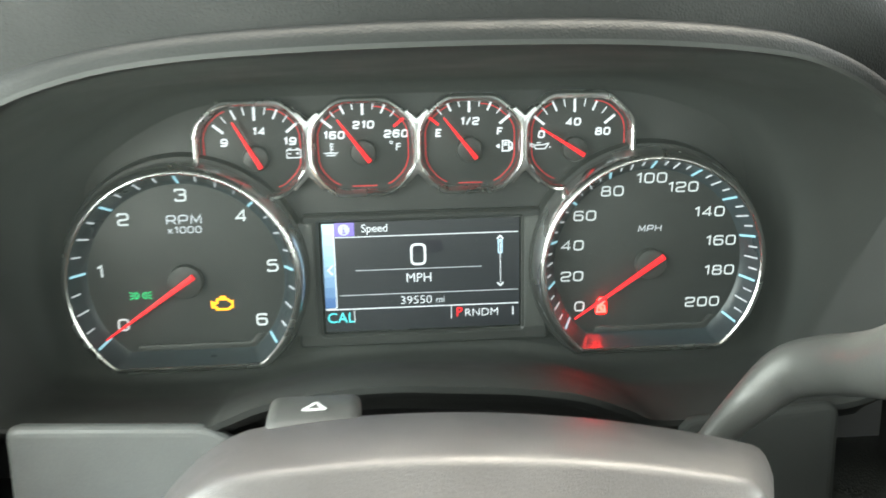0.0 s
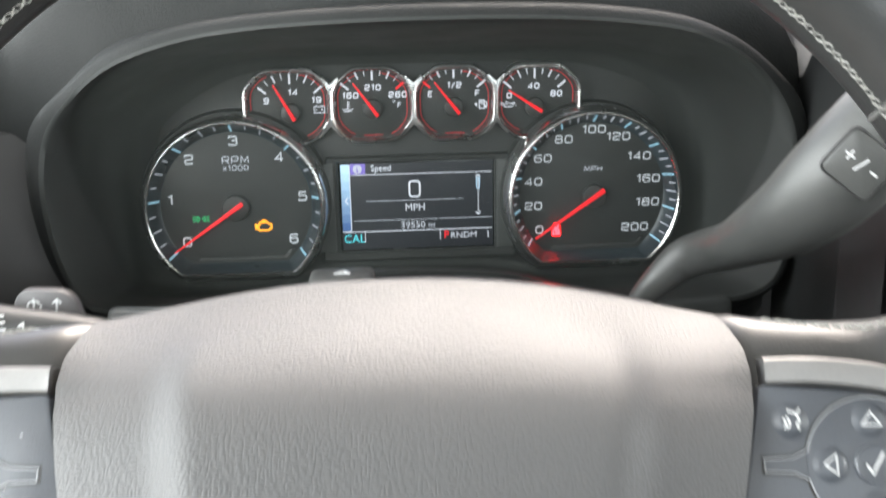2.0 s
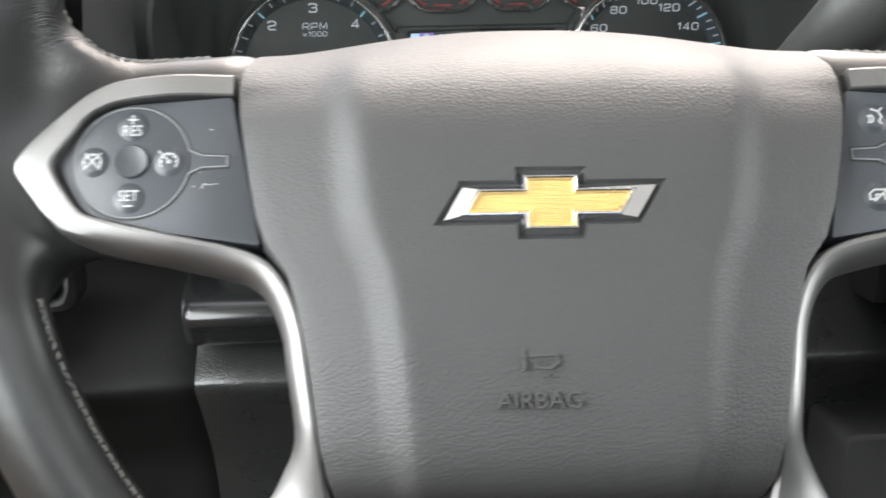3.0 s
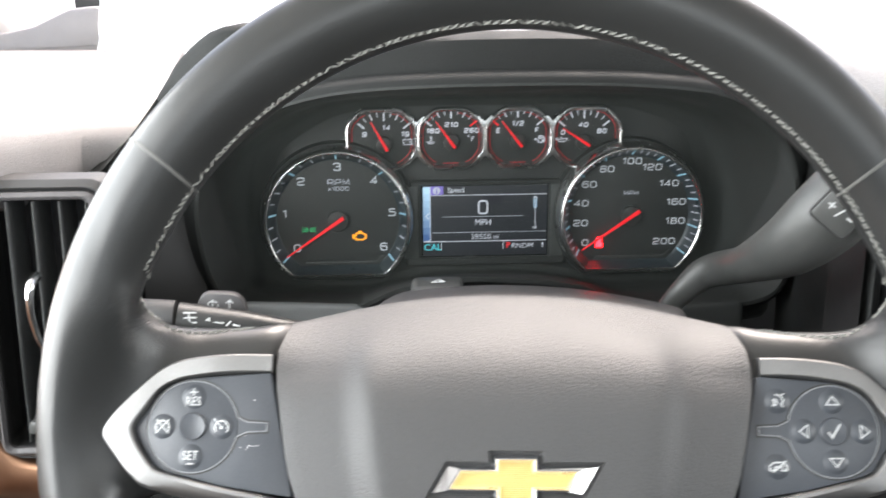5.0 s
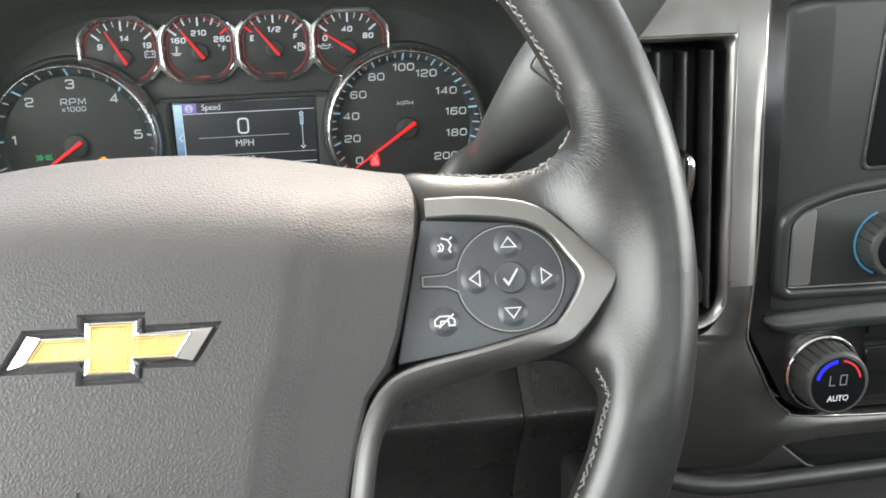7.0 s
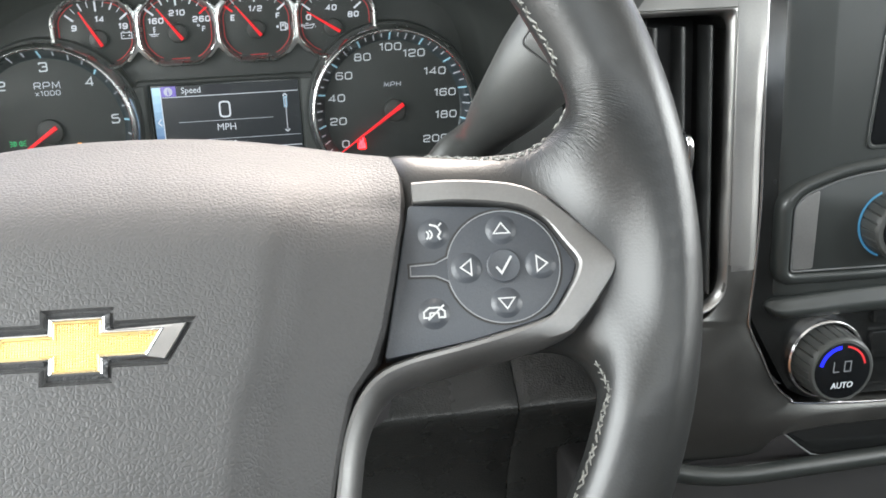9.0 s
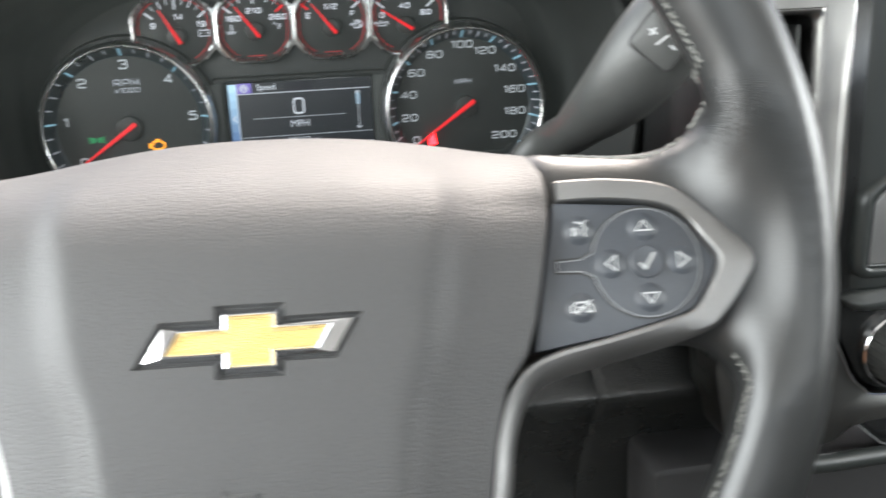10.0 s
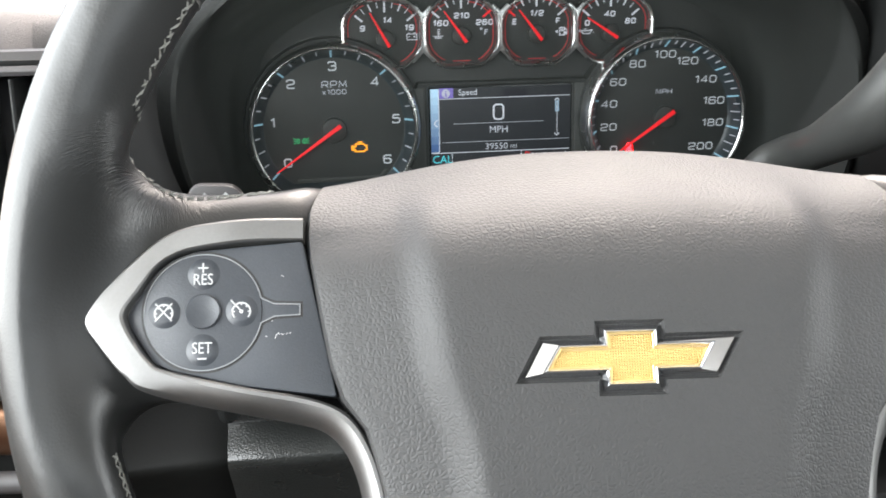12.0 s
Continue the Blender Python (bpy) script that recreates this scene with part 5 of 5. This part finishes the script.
for side in (-1, 1):
    part("spoke_trim", trim_bar(side), SILVER, wheel, "satin silver spoke trim", sharp=26)
    panel = part("switch_panel", switch_panel(side), BUTTON, wheel, "dark blue-grey switch panel")
    cu, cv = side * 140.5, 1.2
    # round cluster of buttons with its tab
    a0 = 13
    ring = arc(cu, cv, 20.3, 180 + a0, 540 - a0, 60) if side > 0 else arc(cu, cv, 20.3, a0, 360 - a0, 60)
    tabx = cu - side * 33
    loop = ring + ([(cu - 24, cv + 2.6), (tabx, cv + 2.2), (tabx, cv - 2.2), (cu - 24, cv - 2.6)] if side > 0 else [(cu + 24, cv - 2.6), (tabx, cv - 2.2), (tabx, cv + 2.2), (cu + 24, cv + 2.6)])
    part("pad_groove", strokes([loop + [loop[0]]], 1.1, -0.9, 0.2), RUBBER, panel, "dark groove round the round pad")
    # Highlight on the pad's edge, drawn as a thin pale line.
    part("edge_highlight", strokes([offset(loop, -0.45) + [offset(loop, -0.45)[0]]], 0.36, -0.9, 0.62), EDGE, panel, "thin pale line painted as the round pad's lit edge")
    part("round_pad", plate(circle(cu, cv, 19.8, 48), -2, -0.3, 0.5), BUTTON, panel, "raised round pad")
    centre = button(cu, cv, 6.0, -0.2, panel, "centre_button", "dished centre button", True)
    spots = {"up": (cu, cv + 13), "down": (cu, cv - 13), "left": (cu - 13, cv), "right": (cu + 13, cv)}
    made = {k: button(u, v, 5.6, -0.6, panel) for k, (u, v) in spots.items()}
    w1 = 0.95
    if side > 0:
        for k, (u, v) in spots.items():
            d = {"up": (0, 1), "down": (0, -1), "left": (-1, 0), "right": (1, 0)}[k]
            s = (-d[1], d[0])
            tri2 = [(u + d[0] * 2.2, v + d[1] * 2.2), (u - d[0] * 1.5 + s[0] * 2.8, v - d[1] * 1.5 + s[1] * 2.8), (u - d[0] * 1.5 - s[0] * 2.8, v - d[1] * 1.5 - s[1] * 2.8)]
            part("arrow_print", strokes([tri2 + [tri2[0]]], 0.5, w1 - 0.1, 0.2), GREYPRINT, made[k], "white triangle outline")
        part("tick_print", strokes([[(cu - 2.6, cv - 0.3), (cu - 0.9, cv - 2.6), (cu + 2.8, cv + 3.2)]], 0.75, 0.5, 0.3), GREYPRINT, centre, "white check mark")
        b1 = button(116.8, 14.2, 5.0, -0.8, panel)
        part("voice_print", strokes([[(115.5, 17.2), (118, 16.4), (119.2, 14.4), (118.2, 12.8), (119, 11.6)], arc(114.6, 13.6, 1.6, -70, 70, 5), arc(113.4, 13.4, 1.6, -60, 60, 5), [(119.6, 17.6), (118.6, 16.6)]], 0.6, 0.65, 0.2), GREYPRINT, b1, "white voice symbol")
        b2 = button(115.2, -14, 5.0, -0.8, panel)
        part("phone_print", strokes([[(111.6, -15.6), (111.6, -13.6), (113.4, -12.2), (117, -12.2), (118.8, -13.6), (118.8, -15.6), (116.8, -15.6), (116.6, -14), (113.8, -14), (113.6, -15.6), (111.6, -15.6)], [(113, -16.4), (118.6, -11.4)]], 0.6, 0.65, 0.2), GREYPRINT, b2, "white telephone symbol")
    else:
        text("lettering", "RES", cu, cv + 11.0, w1 - 0.2, 3.8, GREYPRINT, made["up"], 0.8, high=0.3)
        part("plus_print", strokes([[(cu - 1.7, cv + 14.9), (cu + 1.7, cv + 14.9)], [(cu, cv + 13.3), (cu, cv + 16.6)]], 0.5, 0.3, 0.85), GREYPRINT, made["up"])
        text("lettering", "SET", cu, cv - 12.4, w1 - 0.2, 3.8, GREYPRINT, made["down"], 0.8, high=0.3)
        part("minus_print", strokes([[(cu - 1.5, cv - 16), (cu + 1.5, cv - 16)]], 0.55, 0.1, 0.8), GREYPRINT, made["down"])
        for k, cross in (("left", True), ("right", False)):
            u, v = spots[k]
            lines = [arc(u, v - 0.4, 3.0, -40, 220, 14)] + [[(u + 2.2 * math.cos(radians(q)), v - 0.4 + 2.2 * math.sin(radians(q))), (u + 3 * math.cos(radians(q)), v - 0.4 + 3 * math.sin(radians(q)))] for q in (0, 45, 90, 135, 180)]
            lines += [] if cross else [circle(u, v - 0.4, 0.45, 8) + [(u + 0.45, v - 0.4)]]
            lines += [[(u - 2.8, v - 3), (u + 2.8, v + 3)], [(u - 2.8, v + 3), (u + 2.8, v - 3)]] if cross else [[(u - 3.6, v + 3.6), (u, v - 0.2)]]
            part("cruise_print", strokes(lines, 0.5, w1 - 0.1, 0.2), GREYPRINT, made[k], "white cruise symbol")
        # pale scuffs on the panel
        marks = [[(-119.6, -7.6), (-119, -7.8)], [(-116.4, -8.6), (-116, -7.4), (-115.2, -6.6), (-114.8, -7.2)], [(-114.4, -6.8), (-113.8, -7.3), (-113.2, -6.9)], [(-112.6, -7.2), (-112.2, -6.7)], [(-111.6, -6.9), (-110.9, -6.7)], [(-117.6, -1.6), (-117.3, -2.8)], [(-114.2, 13.2), (-113.5, 12.6)]]
        part("scuff", strokes(marks, 0.26, -0.8, 0.04), GREYPRINT, panel, "pale worn scuffs")

# ---- air vents ----
def blades(ob, first, v0, v1, w, slant, deep):
    """Four upright blades with rounded front edges."""
    for i in range(4):
        u = first + 15.6 * i
        rings = []
        for k in range(9):
            v = v0 + 2 + (v1 - v0 - 4) * k / 8
            uu = u - slant * (1 - k / 8)
            rings.append([P(uu + a, ww, v) for a, ww in ((-1.1, w - 4.5), (-0.7, w - 3), (0, w - 2.4), (0.7, w - 3), (1.1, w - 4.5), (1.0, w - deep), (-0.6, w - deep))])
        part("slat", loft(rings), VENTS, ob, "upright dark blade", sharp=50)


def vent(name, u0, u1, v0, v1, w, label, slant, edging, first, wide=5.0, tall=4.5):
    ob = thing(name, label, "air vent", MK, "dashboard air vents")
    out = rounded([(u0 - 4, v1 + tall), (u0 - 4 - slant, v0 - 5), (u1 + wide - slant, v0 - 5), (u1 + wide, v1 + tall)], 9, 6)
    inn = rounded([(u0, v1), (u0 - slant, v0), (u1 - slant, v0), (u1, v1)], 6, 6)
    part("frame", frame_ring(out, inn, w - 22, w + 4, 2.0), edging, ob, "rounded surround")
    part("housing", loft([[P(u, ww, v) for u, v in inn] for ww in (w - 1, w - 45)], cap=False), RUBBER, ob, "black vent housing")
    part("back", plate(inn, w - 47, w - 45, 0.1), RUBBER, ob)
    blades(ob, first, v0, v1, w, slant, 30)
    return ob


def right_air_vent():
    """A vent sunk into the satin trim, with a thin bright chamfer round the hole."""
    ob = thing("air_vent", "upright air vent with dark blades and chrome tab", "air vent", MK, "dashboard air vents")
    hole = lambda d: rounded([(219, 63.2 - d), (283 - d, 63.2 - d), (282.6 - d, -104 + d), (219, -113 + d)], [2, 0.4 + 2.2 * d, 17, 2], 8)
    inn = hole(3.6)
    rings = []
    for d, w in ((0, 158), (0, 180.4), (0.5, 181.2), (1.1, 181.2), (2.0, 180.2), (3.1, 178), (3.6, 175), (3.6, 158)):
        rings.append([P(u, w, v) for u, v in hole(d)])
    sections = [q for q in zip(*rings) if q[0].x > 0.221]
    corner = max(range(len(sections)), key=lambda i: (sections[i - 1][0] - sections[i][0]).length)
    part("rim", loft(sections[corner:] + sections[:corner]), BRUSHED, ob, "thin satin chamfer round the hole", sharp=50)
    part("housing", loft([[P(u, ww, v) for u, v in inn] for ww in (175, 131)], cap=False), RUBBER, ob, "black vent housing")
    part("back", plate(inn, 129, 131, 0.1), RUBBER, ob)
    blades(ob, 225.2, -98, 56, 177, -2, 21)
    part("thumbwheel", plate(rounded([(262, -96), (262, -70), (270, -72), (276, -84), (273, -95)], 3, 3), 150, 168, 1.5), VENTS, ob, "small dark thumbwheel")
    return ob


right_vent = right_air_vent()
bm = tube([P(*q) for q in spline([(255, 172, -34), (256, 180, -30), (256.5, 184, -20), (256.5, 186, -10), (256, 184, -4), (255.5, 174, -2)], 4)], [2.0] * 21, 12)
part("thumb_tab", bm, CHROME, right_vent, "chrome thumb tab")
left_vent = vent("air_vent", -312, -250, -104, 55, 166, "upright air vent with dark blades, chrome tab and thumbwheel", 3, COLUMN, -300)
bm = tube([P(*q) for q in spline([(-284, 166, -44), (-287, 172, -30), (-288, 176, -14), (-287.4, 177, -2), (-286.5, 174, 6), (-286, 166, 8)], 4)], [1.6 + 0.08 * i for i in range(21)], 12)
part("thumb_tab", bm, CHROME, left_vent, "chrome thumb tab")
part("thumbwheel", plate(rounded([(-304, -96), (-270, -101), (-270, -92), (-302, -87)], 3, 3), 150, 165, 1.5), CAPGREY, left_vent, "small grey thumbwheel")


def vent_trim():
    """Brushed brown trim that sweeps down beside the vent and under it."""
    inner = spline([(-331, 70), (-331, 10), (-331, -50), (-328, -84), (-322, -101), (-309, -113), (-292, -117), (-278, -118.5), (-268, -119)], 6)
    outer = spline([(-430, 70), (-430, 10), (-430, -60), (-428, -110), (-410, -138), (-370, -148), (-325, -149), (-290, -150), (-268, -150.5)], 6)
    rings = []
    for (a, b), (c, d) in zip(inner, outer):
        f = lambda t, w: P(a + (c - a) * t, w, b + (d - b) * t)
        rings.append([f(0, 140), f(0, 164), f(0.04, 166.5), f(0.1, 167.5), f(0.4, 168), f(0.75, 165), f(0.93, 158), f(1, 150), f(1, 140)])
    return loft(rings)


part("side_trim", vent_trim(), WARM, left_vent, "brushed brown trim beside and below the vent", sharp=60)
part("inner_panel", frame_ring(rounded([(-331, 66), (-329, -95), (-315, -113), (-240, -117), (-240, 66)], 12, 6), rounded([(-315, 58), (-318, -98), (-311, -108), (-246, -108), (-246, 58)], 9, 6), 140, 166, 4), RUBBER, left_vent, "dark plastic panel round the vent")
part("lower_rail", tube([P(u, 168, -160 - 0.05 * (u + 270)) for u in (-430, -380, -330, -290, -262, -250)], [6, 6, 6, 6, 6, 3], 14), COLUMN, left_vent, "grey rounded rail below")

# ---- centre stack ----
stack = thing("center_stack", "dark brushed centre stack with screen and knobs", "center stack", MK)


def stack_side():
    """Satin trim below the vent and round the climate controls: a flat face with a bevel towards the controls."""
    edge = [(299.6, 63.6), (300.1, 50), (300.6, -13), (300.8, -46), (299, -80), (296.7, -108), (297.5, -118), (304.3, -133), (314.3, -154), (324, -164), (333, -168.2), (390, -172), (620, -176)]
    low = [(283.2, 63.6), (283.4, 50), (283.6, -13), (283.4, -46), (282.2, -78), (272, -107), (240, -114), (229, -130), (232, -165), (243, -192), (300, -198), (348, -184.5), (620, -190)]
    e, l = spline(edge, 6), spline(low, 6)
    rings = []
    for (a, b), (c, d) in zip(e, l):
        f = lambda t, w: P(c + (a - c) * t, w, d + (b - d) * t)
        rings.append([f(0, 150), f(0, 180.2), f(0.05, 181), f(0.66, 181), f(0.72, 180.9), f(0.95, 180), f(1, 179), f(1, 150)])
    return rings


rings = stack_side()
# Same trim as the brow; its shade is put into a darker material.
part("lower_trim", loft(rings[24:]), LOWTRIM, stack, "satin trim below the vent, darkened for shade", sharp=50)
part("side_lower", plate(rounded([(226, -96), (296, -108), (300, -200), (262, -206), (243, -187), (230, -160)], 4), 140, 170, 2), FASCIA, stack, "dark satin lower panel")


def stack_brow():
    """One smooth satin surface from the black strip down over the vent, beside it and to the screen's recess."""
    rings = []
    for u in (214, 232, 252, 268, 282.8, 283.1, 283.5, 284.2, 290, 294.6, 295.4, 299.2, 299.8, 300.6, 303, 309, 320, 340, 380, 440, 540, 640):
        rise = lerp_table([(214, -52), (232, -30), (252, -10), (270, -2), (300, 2), (360, 5), (640, 8)], u)
        low = lerp_table([(214, 63.4), (299.8, 63.4), (300.6, 82), (303, 88), (309, 92), (320, 93.5), (640, 95)], u)
        prof = [(150, 122 + rise), (163, 122.5 + rise), (171, 120.5 + rise), (178, 116 + rise), (182.5, 109 + 0.8 * rise), (184, 99 + 0.5 * rise)]
        prof += [(184 - 3 * smooth01(t), 99 + 0.5 * rise + (low - 99 - 0.5 * rise) * t) for t in (0.2, 0.4, 0.6, 0.8, 1.0)]
        if 283 < u < 300:      # the leg beside the vent, with a bevel towards the controls
            cut = lerp_table([(283.1, 0.8), (283.5, 0.3), (284.2, 0), (294.6, 0), (295.4, 0.15), (299.2, 1.2), (299.8, 2.0)], u)
            prof += [(181 - cut * (1 if u < 290 else smooth01((58 - v) / 60)), v) for v in (50, 35, 15, -15, -50, -82)] + [(150, -82)]
        else:
            prof += [(181 - 1.0 * k, low - 0.25 * k) for k in range(1, 7)] + [(150, low - 2)]
        rings.append([P(u, w, v) for w, v in prof])
    return loft(rings)


part("brow", stack_brow(), BRUSHED, stack, "satin silver brow over the vent and screen", sharp=50)
back = part("control_panel", plate(rounded([(303, 88), (301, -60), (301, -114), (326, -162), (338, -169), (620, -174), (620, 90)], [7, 3, 6, 10, 6, 4, 4], 4), 140, 172, 1.0), GLOSS, stack, "gloss black control panel")


def stack_bezel():
    """The panel round screen and radio: a bright rolled edge, then a face that turns towards the driver."""
    rings = []
    for d, w in ((0, 160), (0, 168), (0.4, 169.6), (1.0, 170.2), (1.6, 169.8), (2.2, 167.8), (4, 169.6), (7, 172.2), (11, 174.7), (16, 176.5), (22, 177.4), (32, 177.8)):
        pts = [(308.6 + d, 80 - d * 0.12), (308.6 + d, 0), (308.0 + d, -70), (307.5 + d, -104 + d * 0.2), (620, -104 + d * 0.2), (620, 82 - d * 0.12)]
        rings.append([P(u, w, v) for u, v in rounded(pts, [max(11 - d * 0.3, 3), 3, 3, 4, 3, 3], 6)])
    return loft(rings)


part("screen_surround", stack_bezel(), STACK, stack, "satin dark surround with a rolled edge", sharp=50)
edge_path = [P(*q) for q in spline([(330, 181, 95.5), (312, 180.6, 93.5), (303.4, 180, 88.5), (300.4, 179.8, 80), (300.4, 179.6, 50), (300.9, 179.6, -13), (301.1, 179.6, -46), (299.3, 179.6, -80), (296.9, 179.6, -108), (297.8, 179.6, -118), (304.5, 179.6, -133), (314.5, 179.8, -154), (324, 180, -164), (333, 180.4, -168), (390, 180.6, -172), (470, 180.6, -173.6), (620, 180.6, -176)], 5)]
part("trim_edge", tube(edge_path, [0.75] * len(edge_path), 10), CHROME, stack, "thin bright edge of the trim")
scr = thing("touchscreen", "switched-off touchscreen in a dark satin surround", "screen", MK)
part("frame", frame_ring(rounded([(372.5, 73), (362.2, -18.5), (560, -15), (560, 76)], 6, 5), rounded([(374.5, 71), (364.4, -16.5), (558, -13), (558, 74)], 5, 5), 176, 178.9, 0.5), STACK, scr, "thin raised screen edge")
part("panel_glass", plate(rounded([(374.9, 70.5), (364.9, -16), (557.5, -12.5), (557.5, 73.5)], 5, 5), 176, 178.2, 0.2), SCREEN, scr, "dark screen glass")

radio = thing("radio_panel", "radio controls with silver end and blue-ringed knob", "radio controls", MK)
RP = rounded([(320, -86.5), (321, -47), (327.5, -40.5), (350, -32.5), (400, -27), (600, -24.5), (600, -92)], [3, 4, 6, 10, 10, 3, 3], 4)
part("rim", loft([[P(u, w, v) for u, v in offset(RP, d)] for d, w in ((8.2, 172), (7.6, 177), (6.6, 179.4), (5, 180.8), (3, 181.2), (1.2, 180.6), (0.3, 179), (0, 172))], ends=True), STACK, radio, "broad rounded rim", sharp=60)
part("panel", plate(offset(RP, -0.1), 168, 178.6, 0.6), STACK, radio, "dark gloss panel")
edge_line = [P(u, 179.4, v) for u, v in offset(RP, -0.8)]
part("panel_edge", tube(edge_line + edge_line[:2], [0.55] * (len(edge_line) + 2), 8), LEDGE, radio, "thin pale edge line")
part("silver_end", plate(rounded([(321.5, -85), (322.3, -48), (328, -42.5), (336.5, -39), (334.3, -85)], 2, 3), 176, 179.6, 0.5), SILVER, radio, "satin silver end plate", flat=True)


def knob(parent, cu, cv, w, r, depth, grooves, tip):
    """A smooth round knob cut by narrow lengthwise grooves."""
    rings = []
    for d, k in ((0, 1.04), (depth * 0.3, 1.02), (depth * 0.8, 0.99), (depth * 0.93, 0.965), (depth, 0.9)):
        ring = []
        for i in range(grooves * 8):
            a, q = 2 * math.pi * i / (grooves * 8), r * k * (0.955 if i % 8 == 0 and d < depth * 0.9 else 1.0)
            ring.append(P(cu + tip[0] * d + q * math.cos(a), w + d, cv + tip[1] * d + q * math.sin(a)))
        rings.append(ring)
    return part("knob", loft(rings), CAPGREY, parent, "grooved dark grey knob", sharp=35)


k1 = knob(radio, 381, -62, 178, 17.8, 15, 22, (0, -0.1))
part("lit_ring", strokes([arc(381, -62, 19.6, 110, 250, 30)], 1.1, 178.6, 0.5), mat("lit_ring_blue", (0.05, 0.15, 0.22), 0.3, emit=(0.08, 0.4, 0.8), power=0.08), k1, "dim blue lit arc")
part("face", plate(circle(381, -63.5, 13.4, 40), 191, 193.6, 0.8), SCREEN, k1, "dark glossy face")

climate = thing("climate_knob", "ribbed climate knob showing LO and AUTO", "knob", MK)
CU, CV = 347.5, -142.5
part("chrome_ring", frame_ring(circle(CU, CV, 24.0, 56), circle(CU, CV, 22.2, 56), 170, 179, 1.2), CHROME, climate, "chrome ring round the knob")
k2 = knob(climate, CU, CV, 174, 20.4, 22, 26, (-0.03, 0.0))
FU, FV, FW = CU - 0.03 * 22, CV, 196.2
part("face", plate(circle(FU, FV, 17.2, 48), 194, FW, 0.5), SCREEN, k2, "dark glossy display face")
part("cold_arc", strokes([arc(FU, FV + 1, 13.4, 168, 95, 16)], 2.2, FW - 0.2, 0.3), BLUE, k2, "blue lit arc")
part("warm_arc", strokes([arc(FU, FV + 1, 13.8, 80, 10, 16)], 1.2, FW - 0.2, 0.3), R_RIM, k2, "red lit arc")
lo = [[(-5.2, 6.4), (-5.6, 0.2), (-2.0, 0.2)], [(1.0, 0.2), (1.4, 6.2), (5.2, 6.2), (4.8, 0.2), (1.0, 0.2)]]
part("lettering", strokes([[(FU + u, FV - 0.6 + v) for u, v in q] for q in lo], 0.6, FW, 0.1), SEGMENT, k2, "LO in thin lit segments")
text("lettering", "AUTO", FU, FV - 8.8, FW, 3.5, W_NUM, k2, 0.95, bold=0.01, lean=0.12)


def ledge():
    """A rounded ledge that swells from a point beside the trim."""
    rings = []
    for u, top, low, out in ((308.8, -106.6, -107.4, 173), (310, -104.6, -109.5, 176.5), (313, -103, -113, 179.5), (318, -102, -115.4, 181), (324, -101.4, -116, 181.6), (360, -99.2, -116, 181.8), (620, -97, -114, 181.8)):
        h = top - low
        rings.append([P(u, w, v) for w, v in ((165, top), (out - 4.5, top - 0.02 * h), (out - 3.2, top - 0.07 * h), (out - 2.8, top - 0.2 * h), (out - 0.8, top - 0.42 * h), (out, top - 0.55 * h), (out - 0.5, top - 0.7 * h), (out - 3, top - 0.88 * h), (out - 7, low), (165, low))])
    return loft(rings)


part("shelf", ledge(), STACK, stack, "smooth dark ledge over the climate controls", sharp=60)
part("indicator", plate(circle(372.5, -92.5, 2, 14), 176, 179.5, 0.8), PLASTIC, stack)
part("climate_button", plate(rounded(box(377, 420, -124, -108), 2, 3), 170, 175.5, 0.8), GLOSS, stack, "dark climate button")
part("climate_button", plate(rounded(box(377, 420, -146, -129), 2, 3), 170, 175.5, 0.8), GLOSS, stack, "dark climate button")

tray = thing("storage_tray", "dark open tray below the centre stack", "tray", MK)
lip = [P(*q) for q in spline([(236, 176, -196), (246, 183, -199), (262, 186, -203.5), (290, 186, -207.5), (340, 182, -209), (420, 178, -210), (620, 178, -212)], 6)]
part("lip", tube(lip, [3.5 + 2.2 * smooth01(i / 6) for i in range(len(lip))], 14), FASCIA, tray, "dark rounded front lip")
part("door", plate(rounded([(322, -186), (600, -186), (600, -209.5), (352, -208.5), (343, -205.8), (327, -192)], [3, 3, 3, 5, 4, 3], 3), 150, 172, 1.5), GLOSS, tray, "dark tray door")
door_line = [P(*q) for q in ((325, 173, -190.4), (327.3, 174, -192), (335, 174, -199), (343, 174, -205.6), (352, 174, -208.4), (372, 174, -209.2), (420, 174, -209.6))]
part("door_edge", tube(door_line, [0.5] * 7, 8), LEDGE, tray, "thin pale door edge")
part("pin", tube([P(376, 170, -208), P(376, 178, -208), P(376, 181, -208), P(376, 182, -208)], [3, 3, 2.6, 1.0], 14), CHROME, tray, "small chrome pin")
part("bin", plate(rounded([(200, -214), (620, -214), (620, -360), (200, -360)], 8, 3), 110, 160, 4), RUBBER, tray, "dark lower bin front")

# ---- things on the dashboard ----
paper = thing("paper_sheet", "folded white paper lying on the dashboard pad", "paper", MK)
rnd = random.Random(4)


def sheet(u0, u1, w0, w1, v, height):
    rings = []
    for j in range(7):
        t = j / 6
        row = []
        for i in range(11):
            s = i / 10
            row.append(P(u0 + (u1 - u0) * s + rnd.uniform(-2, 2), w0 + (w1 - w0) * t, v + height * t + 3 * math.sin(s * 9 + t * 2) * (0.3 + t) + rnd.uniform(-0.8, 0.8)))
        rings.append(row)
    return loft(rings, close=False, cap=False)


for h, du in ((26, 0), (38, 5)):
    ob = part("sheet", sheet(-398 + du, -262 + du, -378, -418, 109 + du * 0.3, h + 44), PAPER, paper, "white creased sheet")
    mod = ob.modifiers.new("thickness", "SOLIDIFY")
    mod.thickness = 0.0012
